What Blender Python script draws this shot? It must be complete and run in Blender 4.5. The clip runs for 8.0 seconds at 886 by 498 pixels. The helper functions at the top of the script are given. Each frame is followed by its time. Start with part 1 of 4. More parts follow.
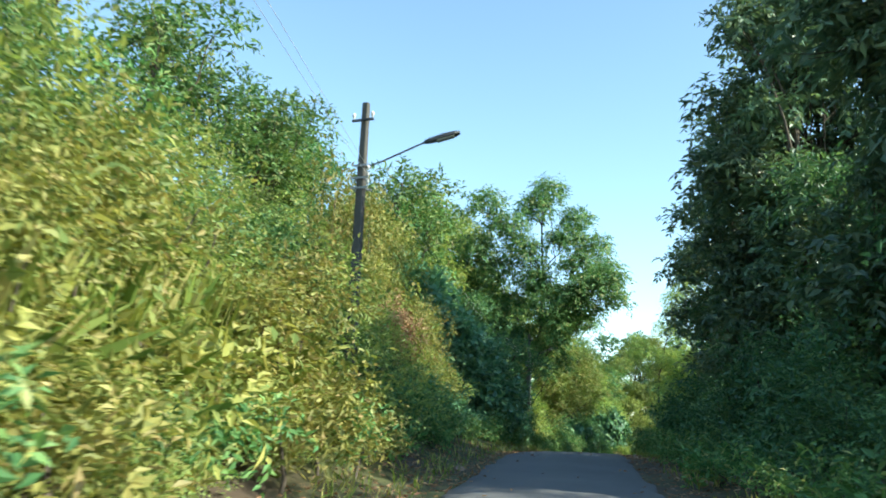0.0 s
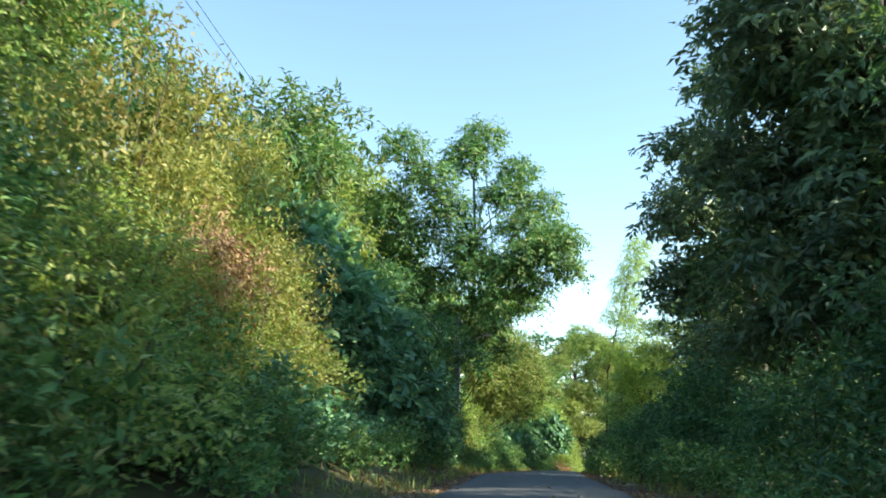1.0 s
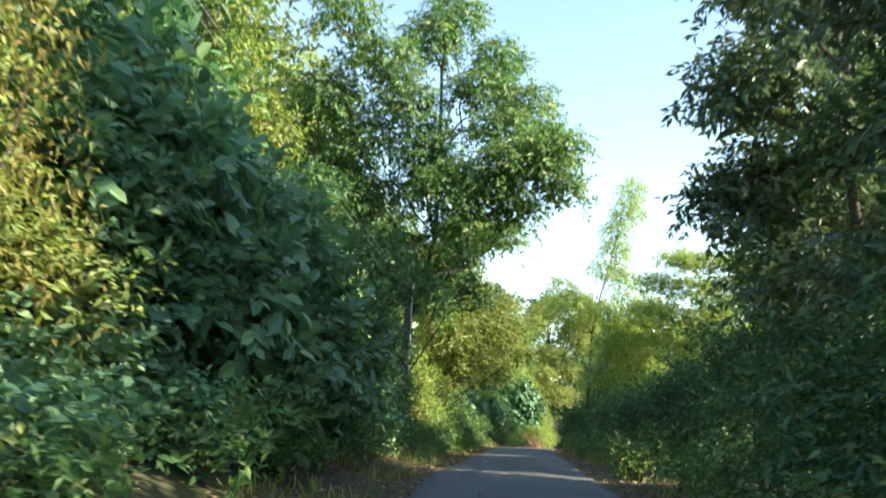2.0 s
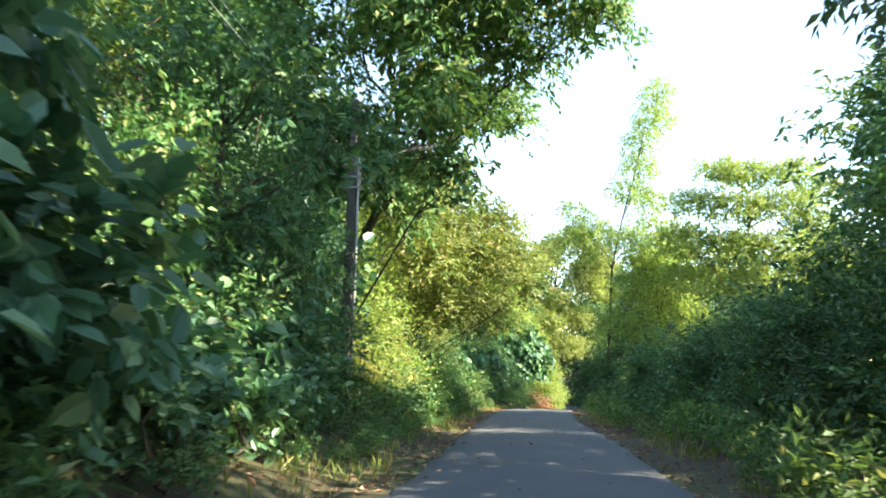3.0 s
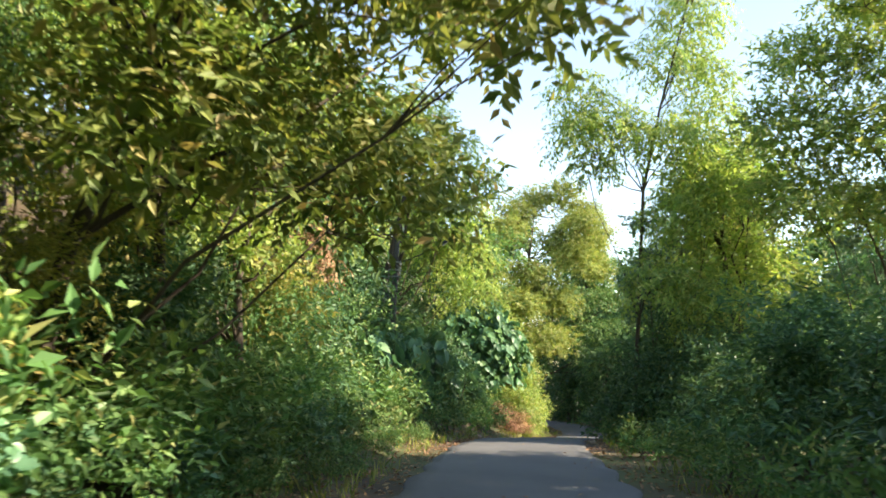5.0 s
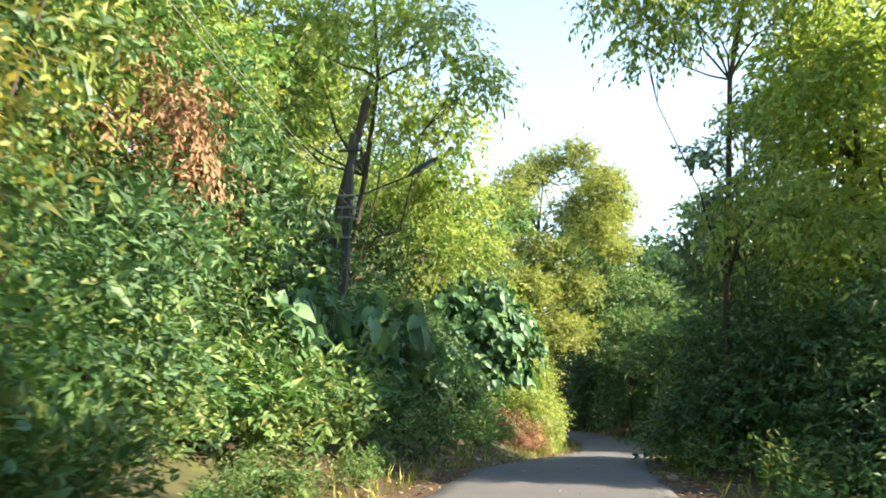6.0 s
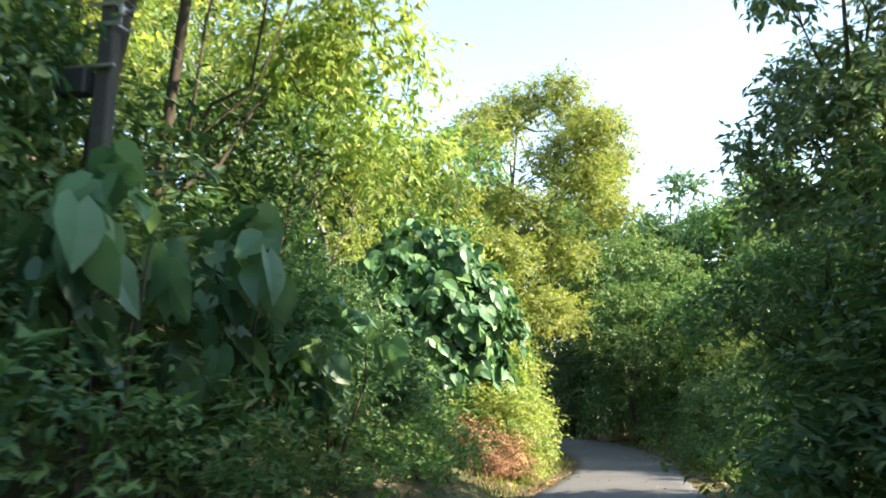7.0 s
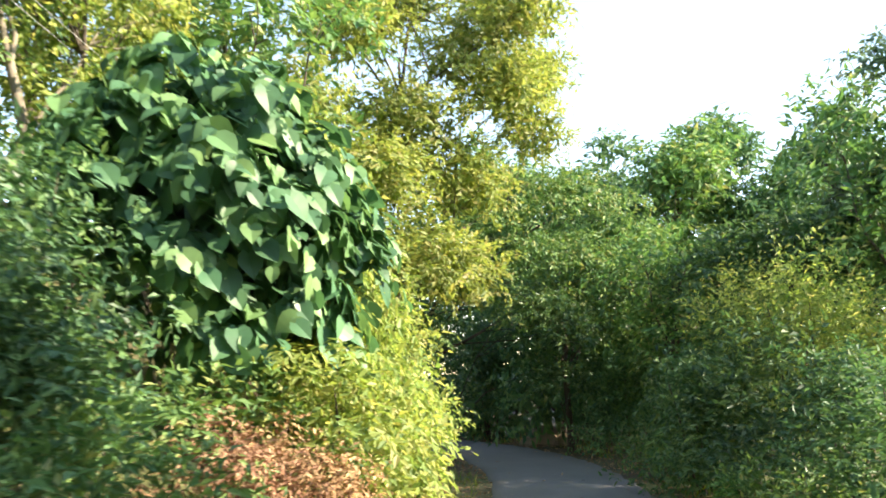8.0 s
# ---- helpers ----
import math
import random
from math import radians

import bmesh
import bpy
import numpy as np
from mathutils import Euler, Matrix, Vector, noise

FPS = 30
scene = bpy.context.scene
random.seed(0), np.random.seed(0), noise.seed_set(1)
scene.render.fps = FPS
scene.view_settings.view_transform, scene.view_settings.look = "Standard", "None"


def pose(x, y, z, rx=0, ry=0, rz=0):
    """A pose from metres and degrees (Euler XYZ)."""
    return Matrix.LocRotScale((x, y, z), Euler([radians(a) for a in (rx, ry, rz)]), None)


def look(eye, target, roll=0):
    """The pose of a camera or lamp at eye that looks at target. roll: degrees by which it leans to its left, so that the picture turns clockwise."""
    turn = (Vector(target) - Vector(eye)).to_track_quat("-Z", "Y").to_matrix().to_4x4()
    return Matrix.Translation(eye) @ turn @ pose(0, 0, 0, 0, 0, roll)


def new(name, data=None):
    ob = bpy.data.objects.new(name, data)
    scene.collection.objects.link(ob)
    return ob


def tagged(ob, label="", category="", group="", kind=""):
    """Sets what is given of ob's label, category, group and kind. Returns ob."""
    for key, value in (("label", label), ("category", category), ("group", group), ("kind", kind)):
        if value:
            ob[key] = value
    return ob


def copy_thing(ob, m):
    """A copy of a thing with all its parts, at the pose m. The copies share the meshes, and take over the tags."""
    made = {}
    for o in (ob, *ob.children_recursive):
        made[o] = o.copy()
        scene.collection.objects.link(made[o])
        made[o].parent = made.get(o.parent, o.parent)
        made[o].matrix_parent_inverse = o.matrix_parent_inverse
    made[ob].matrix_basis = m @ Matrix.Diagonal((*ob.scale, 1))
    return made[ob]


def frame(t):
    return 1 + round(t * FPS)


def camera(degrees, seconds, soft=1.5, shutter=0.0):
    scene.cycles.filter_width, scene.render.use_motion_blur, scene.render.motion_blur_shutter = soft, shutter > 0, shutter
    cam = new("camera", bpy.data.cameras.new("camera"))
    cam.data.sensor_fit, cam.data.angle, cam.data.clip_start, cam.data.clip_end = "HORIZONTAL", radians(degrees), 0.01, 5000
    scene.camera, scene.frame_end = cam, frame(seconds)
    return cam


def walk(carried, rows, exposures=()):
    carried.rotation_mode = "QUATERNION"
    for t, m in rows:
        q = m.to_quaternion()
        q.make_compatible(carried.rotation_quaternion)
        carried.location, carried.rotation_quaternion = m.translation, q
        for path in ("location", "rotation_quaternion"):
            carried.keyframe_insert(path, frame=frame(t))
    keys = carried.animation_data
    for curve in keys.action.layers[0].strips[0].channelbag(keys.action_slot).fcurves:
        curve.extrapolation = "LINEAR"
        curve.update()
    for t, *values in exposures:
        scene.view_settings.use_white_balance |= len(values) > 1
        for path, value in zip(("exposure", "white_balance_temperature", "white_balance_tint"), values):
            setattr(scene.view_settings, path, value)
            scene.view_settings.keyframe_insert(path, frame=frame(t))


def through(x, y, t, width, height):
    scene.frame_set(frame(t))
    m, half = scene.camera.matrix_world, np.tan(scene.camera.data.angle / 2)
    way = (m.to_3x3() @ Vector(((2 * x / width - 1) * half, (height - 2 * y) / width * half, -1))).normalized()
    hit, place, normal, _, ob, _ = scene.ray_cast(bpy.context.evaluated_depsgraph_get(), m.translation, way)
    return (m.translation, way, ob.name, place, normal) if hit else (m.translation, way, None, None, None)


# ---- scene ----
cam = camera(57.1, 8.0, soft=1.75, shutter=0.14)
PATH = [
    (0, (0.104, -0.598, 1.309), (0.098, 1.355, 1.74), 2.4),
    (0.5, (0.679, 6.104, 1.48), (0.782, 8.051, 1.927), 1.8),
    (1, (1.502, 12.448, 1.623), (1.67, 14.389, 2.074), 1.3),
    (1.5, (2.364, 18.111, 1.774), (2.574, 20.047, 2.23), 1.3),
    (1.9, (3.161, 22.705, 1.9), (3.394, 24.647, 2.319), 2.4),
    (2, (3.331, 23.776, 1.942), (3.577, 25.726, 2.31), 3.1),
    (2.2, (3.79, 25.873, 2.008), (4.009, 27.847, 2.245), 2.2),
    (3.3, (6.296, 38.605, 1.784), (6.576, 40.566, 2.058), 1.2),
    (3.5, (6.764, 40.94, 1.764), (7.061, 42.899, 2.04), 1.0),
    (4, (8.029, 46.115, 1.587), (8.355, 48.069, 1.862), 1.3),
    (4.5, (9.285, 51.31, 1.431), (9.631, 53.26, 1.709), 1.6),
    (4.7, (9.755, 53.312, 1.393), (10.106, 55.261, 1.672), 1.7),
    (5.8, (12.332, 64.622, 0.942), (12.692, 66.568, 1.233), 1.3),
    (6, (12.859, 66.533, 0.883), (13.214, 68.479, 1.176), 1.3),
    (6.5, (14.287, 71.41, 0.766), (14.655, 73.354, 1.06), 0.8),
    (7, (15.845, 76.518, 0.591), (16.263, 78.451, 0.888), -0.1),
    (7.5, (17.827, 81.995, 0.344), (18.337, 83.905, 0.646), -0.7),
    (8, (20.16, 87.206, -0.09), (20.769, 89.087, 0.208), -1.1),
]
EXPOSURES = [(0.0, 1.28, 6300, -4), (1.0, 1.45, 6700, -2), (1.7, 1.6, 7000, 4), (2.2, 1.88, 7200, 6), (3.5, 2.33, 7100, 8), (4.0, 1.75, 7300, 11), (4.5, 1.68, 7500, 12), (6.0, 1.94, 7700, 11), (6.5, 1.98, 7600, 11), (7.0, 2.0, 7500, 10), (7.5, 1.98, 7600, 11), (8.0, 2.1, 7700, 13)]
walk(cam, [(t, look(eye, target, roll)) for t, eye, target, roll in PATH], EXPOSURES)

# ---- sky and sun: clear afternoon, the sun over the right-hand side of the road ----
SUN_AZ, SUN_EL = 112.0, 34.0          # degrees clockwise from +y, degrees above the horizon
world = bpy.data.worlds.new("sky")
scene.world = world
world.use_nodes = True
wn, wl = world.node_tree.nodes, world.node_tree.links
sky = wn.new("ShaderNodeTexSky")
sky.sky_type = "NISHITA"
sky.sun_disc = False
sky.sun_elevation, sky.sun_rotation = radians(SUN_EL), radians(SUN_AZ)
sky.altitude, sky.air_density, sky.dust_density, sky.ozone_density = 100, 1.0, 0.15, 1.0
wl.new(sky.outputs["Color"], wn["Background"].inputs["Color"])
wn["Background"].inputs["Strength"].default_value = 0.15
to_sun = Vector((math.cos(radians(SUN_EL)) * math.sin(radians(SUN_AZ)), math.cos(radians(SUN_EL)) * math.cos(radians(SUN_AZ)), math.sin(radians(SUN_EL))))
sun_data = bpy.data.lights.new("sun", "SUN")
sun_data.energy, sun_data.angle, sun_data.color = 4.5, radians(0.55), (1.0, 0.93, 0.80)
sun = new("sun", sun_data)
sun.matrix_world = look(to_sun * 80, (0, 0, 0))


# ---- materials ----
def material(name):
    m = bpy.data.materials.new(name)
    m.use_nodes = True
    return m, m.node_tree.nodes, m.node_tree.links, m.node_tree.nodes["Principled BSDF"]


def ramp(n, stops):
    r = n.new("ShaderNodeValToRGB")
    while len(r.color_ramp.elements) < len(stops):
        r.color_ramp.elements.new(0.5)
    for e, (p, c) in zip(r.color_ramp.elements, stops):
        e.position, e.color = p, (*c, 1)
    return r


def noise_of(n, l, scale, detail=6.0, rough=0.6, coord="Object", stretch=(1, 1, 1)):
    tc, mp, tx = n.new("ShaderNodeTexCoord"), n.new("ShaderNodeMapping"), n.new("ShaderNodeTexNoise")
    mp.inputs["Scale"].default_value = stretch
    tx.inputs["Scale"].default_value, tx.inputs["Detail"].default_value, tx.inputs["Roughness"].default_value = scale, detail, rough
    l.new(tc.outputs[coord], mp.inputs["Vector"])
    l.new(mp.outputs["Vector"], tx.inputs["Vector"])
    return tx


def leaf_material(name, stops, through=0.35, rough=0.52, glow=(1.15, 1.15, 0.55), gloss=0.32):
    """Leaves: colour by leaf, a drift of tone from plant to plant, light through the blade."""
    m, n, l, p = material(name)
    geo, info = n.new("ShaderNodeNewGeometry"), n.new("ShaderNodeObjectInfo")
    r = ramp(n, stops)
    l.new(geo.outputs["Random Per Island"], r.inputs["Fac"])
    patch = noise_of(n, l, 0.9, 3.0)
    hsv = n.new("ShaderNodeHueSaturation")
    mr = n.new("ShaderNodeMapRange")
    mr.inputs["To Min"].default_value, mr.inputs["To Max"].default_value = 0.485, 0.512
    l.new(info.outputs["Random"], mr.inputs["Value"])
    l.new(mr.outputs["Result"], hsv.inputs["Hue"])
    mv = n.new("ShaderNodeMapRange")
    mv.inputs["From Min"].default_value, mv.inputs["From Max"].default_value = 0.3, 0.7
    mv.inputs["To Min"].default_value, mv.inputs["To Max"].default_value = 0.8, 1.5
    l.new(patch.outputs["Fac"], mv.inputs["Value"])
    tone, both = n.new("ShaderNodeMapRange"), n.new("ShaderNodeMath")
    tone.inputs["To Min"].default_value, tone.inputs["To Max"].default_value = 0.8, 1.15
    l.new(info.outputs["Random"], tone.inputs["Value"])
    both.operation = "MULTIPLY"
    l.new(mv.outputs["Result"], both.inputs[0])
    l.new(tone.outputs["Result"], both.inputs[1])
    l.new(both.outputs["Value"], hsv.inputs["Value"])
    l.new(r.outputs["Color"], hsv.inputs["Color"])
    p.inputs["Roughness"].default_value = rough
    p.inputs["Specular IOR Level"].default_value = gloss
    l.new(hsv.outputs["Color"], p.inputs["Base Color"])
    tint = n.new("ShaderNodeMix")
    tint.data_type, tint.blend_type = "RGBA", "MULTIPLY"
    tint.inputs["Factor"].default_value = 1.0
    tint.inputs["B"].default_value = (*glow, 1)
    l.new(hsv.outputs["Color"], tint.inputs["A"])
    tr, mx = n.new("ShaderNodeBsdfTranslucent"), n.new("ShaderNodeMixShader")
    l.new(tint.outputs["Result"], tr.inputs["Color"])
    mx.inputs["Fac"].default_value = through
    l.new(p.outputs["BSDF"], mx.inputs[1])
    l.new(tr.outputs["BSDF"], mx.inputs[2])
    l.new(mx.outputs["Shader"], n["Material Output"].inputs["Surface"])
    return m


def rough_material(name, stops, scale, rough=0.9, bump=0.4, fine=40.0, stretch=(1, 1, 1), coord="Object"):
    m, n, l, p = material(name)
    a, b = noise_of(n, l, scale, 8.0, 0.65, coord, stretch), noise_of(n, l, fine, 6.0, 0.7, coord, stretch)
    mix = n.new("ShaderNodeMix")
    mix.data_type = "FLOAT"
    mix.inputs["Factor"].default_value = 0.45
    l.new(a.outputs["Fac"], mix.inputs["A"])
    l.new(b.outputs["Fac"], mix.inputs["B"])
    r = ramp(n, stops)
    l.new(mix.outputs["Result"], r.inputs["Fac"])
    l.new(r.outputs["Color"], p.inputs["Base Color"])
    p.inputs["Roughness"].default_value = rough
    bp = n.new("ShaderNodeBump")
    bp.inputs["Strength"].default_value, bp.inputs["Distance"].default_value = bump, 0.03
    l.new(mix.outputs["Result"], bp.inputs["Height"])
    l.new(bp.outputs["Normal"], p.inputs["Normal"])
    return m


LEAF_MID = leaf_material("leaf_mid_green", [(0.0, (0.058, 0.135, 0.049)), (0.5, (0.111, 0.216, 0.073)), (0.85, (0.193, 0.298, 0.099)), (1.0, (0.351, 0.333, 0.140))], glow=(1.1, 1.12, 0.7))
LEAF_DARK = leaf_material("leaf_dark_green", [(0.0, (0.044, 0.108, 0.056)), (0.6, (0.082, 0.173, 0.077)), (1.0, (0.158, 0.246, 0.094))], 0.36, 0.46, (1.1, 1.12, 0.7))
LEAF_BIG = leaf_material("leaf_blue_green", [(0.0, (0.07, 0.168, 0.096)), (0.6, (0.128, 0.258, 0.134)), (1.0, (0.225, 0.345, 0.155))], 0.36, 0.38, (1.1, 1.12, 0.75), 0.45)
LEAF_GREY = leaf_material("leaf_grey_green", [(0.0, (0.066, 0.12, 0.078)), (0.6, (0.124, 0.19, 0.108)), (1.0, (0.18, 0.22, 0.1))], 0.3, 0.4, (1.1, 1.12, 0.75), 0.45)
LEAF_LIME = leaf_material("leaf_lime", [(0.0, (0.14, 0.228, 0.07)), (0.45, (0.25, 0.34, 0.102)), (0.85, (0.36, 0.405, 0.13)), (1.0, (0.44, 0.415, 0.18))], 0.5, 0.5, (1.15, 1.15, 0.7))
LEAF_OLIVE = leaf_material("leaf_olive", [(0.0, (0.095, 0.165, 0.045)), (0.5, (0.2, 0.26, 0.075)), (0.85, (0.285, 0.32, 0.1)), (1.0, (0.38, 0.30, 0.13))], 0.4, glow=(1.12, 1.1, 0.68))
LEAF_GOLD = leaf_material("leaf_gold", [(0.0, (0.13, 0.172, 0.045)), (0.5, (0.262, 0.268, 0.076)), (0.85, (0.35, 0.325, 0.1)), (1.0, (0.40, 0.32, 0.14))], 0.4, glow=(1.12, 1.08, 0.68))
LEAF_HEART = leaf_material("leaf_heart", [(0.0, (0.047, 0.123, 0.064)), (0.6, (0.080, 0.181, 0.084)), (1.0, (0.164, 0.275, 0.105))], 0.3, 0.42, (1.1, 1.12, 0.75))
LEAF_DRY = leaf_material("leaf_dry", [(0.0, (0.16, 0.085, 0.05)), (0.5, (0.3, 0.17, 0.095)), (1.0, (0.46, 0.32, 0.19))], 0.2, 0.75, (1.1, 0.9, 0.7))
GRASS = leaf_material("grass_blades", [(0.0, (0.1, 0.16, 0.03)), (0.6, (0.2, 0.23, 0.05)), (1.0, (0.42, 0.36, 0.15))], 0.3, 0.6)
BARK = rough_material("bark", [(0.25, (0.035, 0.026, 0.02)), (0.55, (0.09, 0.07, 0.052)), (0.8, (0.17, 0.14, 0.105))], 3.0, 0.92, 0.7, 30.0, (1, 1, 0.25))
BARK_PALE = rough_material("bark_pale", [(0.25, (0.1, 0.085, 0.065)), (0.55, (0.22, 0.19, 0.15)), (0.8, (0.34, 0.31, 0.26))], 3.0, 0.9, 0.5, 30.0, (1, 1, 0.3))
SOIL = rough_material("soil", [(0.25, (0.026, 0.018, 0.012)), (0.5, (0.066, 0.044, 0.028)), (0.75, (0.13, 0.088, 0.058))], 0.7, 0.95, 0.8, 9.0)
def undergrowth(m):
    """Low green growth in broad uneven patches over the bare soil."""
    n, l, p = m.node_tree.nodes, m.node_tree.links, m.node_tree.nodes["Principled BSDF"]
    soil = p.inputs["Base Color"].links[0].from_socket
    broad = noise_of(n, l, 0.12, 8.0, 0.7)
    r = ramp(n, [(0.42, (0, 0, 0)), (0.58, (1, 1, 1))])
    green = ramp(n, [(0.3, (0.03, 0.045, 0.012)), (0.7, (0.11, 0.12, 0.035))])
    fine = noise_of(n, l, 3.0, 8.0, 0.7)
    mix = n.new("ShaderNodeMix")
    mix.data_type = "RGBA"
    l.new(broad.outputs["Fac"], r.inputs["Fac"])
    l.new(fine.outputs["Fac"], green.inputs["Fac"])
    l.new(r.outputs["Color"], mix.inputs["Factor"])
    l.new(soil, mix.inputs["A"])
    l.new(green.outputs["Color"], mix.inputs["B"])
    l.new(mix.outputs["Result"], p.inputs["Base Color"])


undergrowth(SOIL)
ASPHALT = rough_material("asphalt", [(0.3, (0.075, 0.076, 0.08)), (0.55, (0.125, 0.124, 0.128)), (0.75, (0.21, 0.195, 0.175))], 0.35, 0.85, 0.55, 70.0)
CONCRETE = rough_material("pole_concrete", [(0.3, (0.06, 0.055, 0.05)), (0.55, (0.12, 0.11, 0.1)), (0.8, (0.2, 0.185, 0.17))], 1.6, 0.9, 0.4, 35.0, (1, 1, 0.35))
# the same pole concrete, with the shade on the front put into the colour
DARK_CONCRETE = rough_material("dark_stained_concrete", [(0.3, (0.04, 0.036, 0.033)), (0.55, (0.085, 0.078, 0.07)), (0.8, (0.17, 0.155, 0.14))], 1.6, 0.8, 0.3, 35.0, (1, 1, 0.35))
STEEL = rough_material("galvanised_steel", [(0.3, (0.25, 0.25, 0.25)), (0.7, (0.46, 0.46, 0.45))], 5.0, 0.5, 0.1, 60.0)
STEEL.node_tree.nodes["Principled BSDF"].inputs["Metallic"].default_value = 0.7
LAMP_BODY = rough_material("lamp_housing", [(0.3, (0.02, 0.022, 0.025)), (0.7, (0.05, 0.05, 0.055))], 6.0, 0.5, 0.1)
WIRE = rough_material("wire", [(0.3, (0.28, 0.28, 0.28)), (0.7, (0.42, 0.42, 0.41))], 6.0, 0.5, 0.0)
PORCELAIN = rough_material("porcelain", [(0.3, (0.5, 0.48, 0.45)), (0.7, (0.7, 0.68, 0.64))], 8.0, 0.25, 0.0)
ROCK = rough_material("rock", [(0.3, (0.16, 0.12, 0.09)), (0.55, (0.3, 0.22, 0.16)), (0.8, (0.45, 0.34, 0.25))], 2.0, 0.9, 0.7, 16.0)
PAINT_ORANGE = rough_material("orange_paint", [(0.3, (0.5, 0.19, 0.03)), (0.7, (0.7, 0.3, 0.05))], 6.0, 0.7, 0.1)
LENS, _n, _l, _p = material("lamp_glass")
_p.inputs["Base Color"].default_value, _p.inputs["Roughness"].default_value = (0.5, 0.5, 0.48, 1), 0.15


# ---- building helpers ----
def part(name, data, mat, parent=None, label=""):
    """One mesh (a bmesh or a mesh) as an object, under its thing if there is one."""
    if isinstance(data, bmesh.types.BMesh):
        me = bpy.data.meshes.new(name)
        data.to_mesh(me)
        data.free()
    else:
        me = data
    if not me.materials:
        me.materials.append(mat)
    ob = new(name, me)
    ob.parent = parent
    return tagged(ob, label)


def raw_mesh(name, verts, tris, smooth=False):
    me = bpy.data.meshes.new(name)
    verts, tris = np.asarray(verts, np.float32), np.asarray(tris, np.int32)
    k = tris.shape[1]
    me.vertices.add(len(verts))
    me.vertices.foreach_set("co", verts.ravel())
    me.loops.add(tris.size)
    me.loops.foreach_set("vertex_index", tris.ravel())
    me.polygons.add(len(tris))
    me.polygons.foreach_set("loop_start", np.arange(0, tris.size, k, dtype=np.int32))
    me.polygons.foreach_set("use_smooth", np.full(len(tris), smooth))
    me.update(calc_edges=True)
    return me


def unit(a):
    return a / np.maximum(np.linalg.norm(a, axis=1, keepdims=True), 1e-6)


# leaf outlines: across, along, lift
LEAVES = {
    "blade": (np.array([(0, 0, 0), (0.21, 0.4, 0.07), (0, 1, -0.08), (-0.21, 0.4, 0.07)]), np.array([(0, 1, 2), (0, 2, 3)])),
    "oval": (np.array([(0, 0, 0), (0.27, 0.3, 0.07), (0.24, 0.68, 0.04), (0, 1, -0.1), (-0.24, 0.68, 0.04), (-0.27, 0.3, 0.07)]),
             np.array([(0, 1, 2), (0, 2, 3), (0, 3, 4), (0, 4, 5)])),
    "narrow": (np.array([(0, 0, 0), (0.11, 0.4, 0.03), (0, 1, -0.12), (-0.11, 0.4, 0.03)]), np.array([(0, 1, 2), (0, 2, 3)])),
    "straw": (np.array([(0.007, 0, 0), (0.006, 0.5, 0.03), (0, 1, -0.12), (-0.007, 0, 0)]), np.array([(0, 1, 2), (0, 2, 3)])),
}


def broad_leaf(name, widths, lobes):
    """A leaf of several cross rows, folded along its midrib and bowed towards the tip."""
    vs, fs = [], []
    along = (0.0, 0.14, 0.36, 0.6, 0.8, 0.93, 1.0)
    for a, w in zip(along, widths):
        bow = -0.16 * a * a
        vs += [(-w, a - lobes * max(0, 0.3 - a), bow + 0.22 * w), (0, a, bow), (w, a - lobes * max(0, 0.3 - a), bow + 0.22 * w)]
    for r in range(len(along) - 1):
        o = r * 3
        for k in (0, 1):
            fs += [(o + k, o + k + 1, o + k + 4), (o + k, o + k + 4, o + k + 3)]
    LEAVES[name] = (np.array(vs), np.array(fs))


broad_leaf("heart", (0.16, 0.4, 0.47, 0.36, 0.19, 0.07, 0.005), 0.55)
broad_leaf("broad", (0.05, 0.2, 0.33, 0.33, 0.21, 0.09, 0.005), 0.1)


def leaf_mesh(name, pos, axis, normal, size, shape):
    tv, tt = LEAVES[shape]
    axis = unit(axis)
    side = unit(np.cross(axis, normal))
    nor = np.cross(side, axis)
    sz = size[:, None, None]
    v = pos[:, None, :] + sz * (tv[None, :, 0, None] * side[:, None, :] + tv[None, :, 1, None] * axis[:, None, :] + tv[None, :, 2, None] * nor[:, None, :])
    t = tt[None] + (np.arange(len(pos)) * len(tv))[:, None, None]
    return raw_mesh(name, v.reshape(-1, 3), t.reshape(-1, 3))


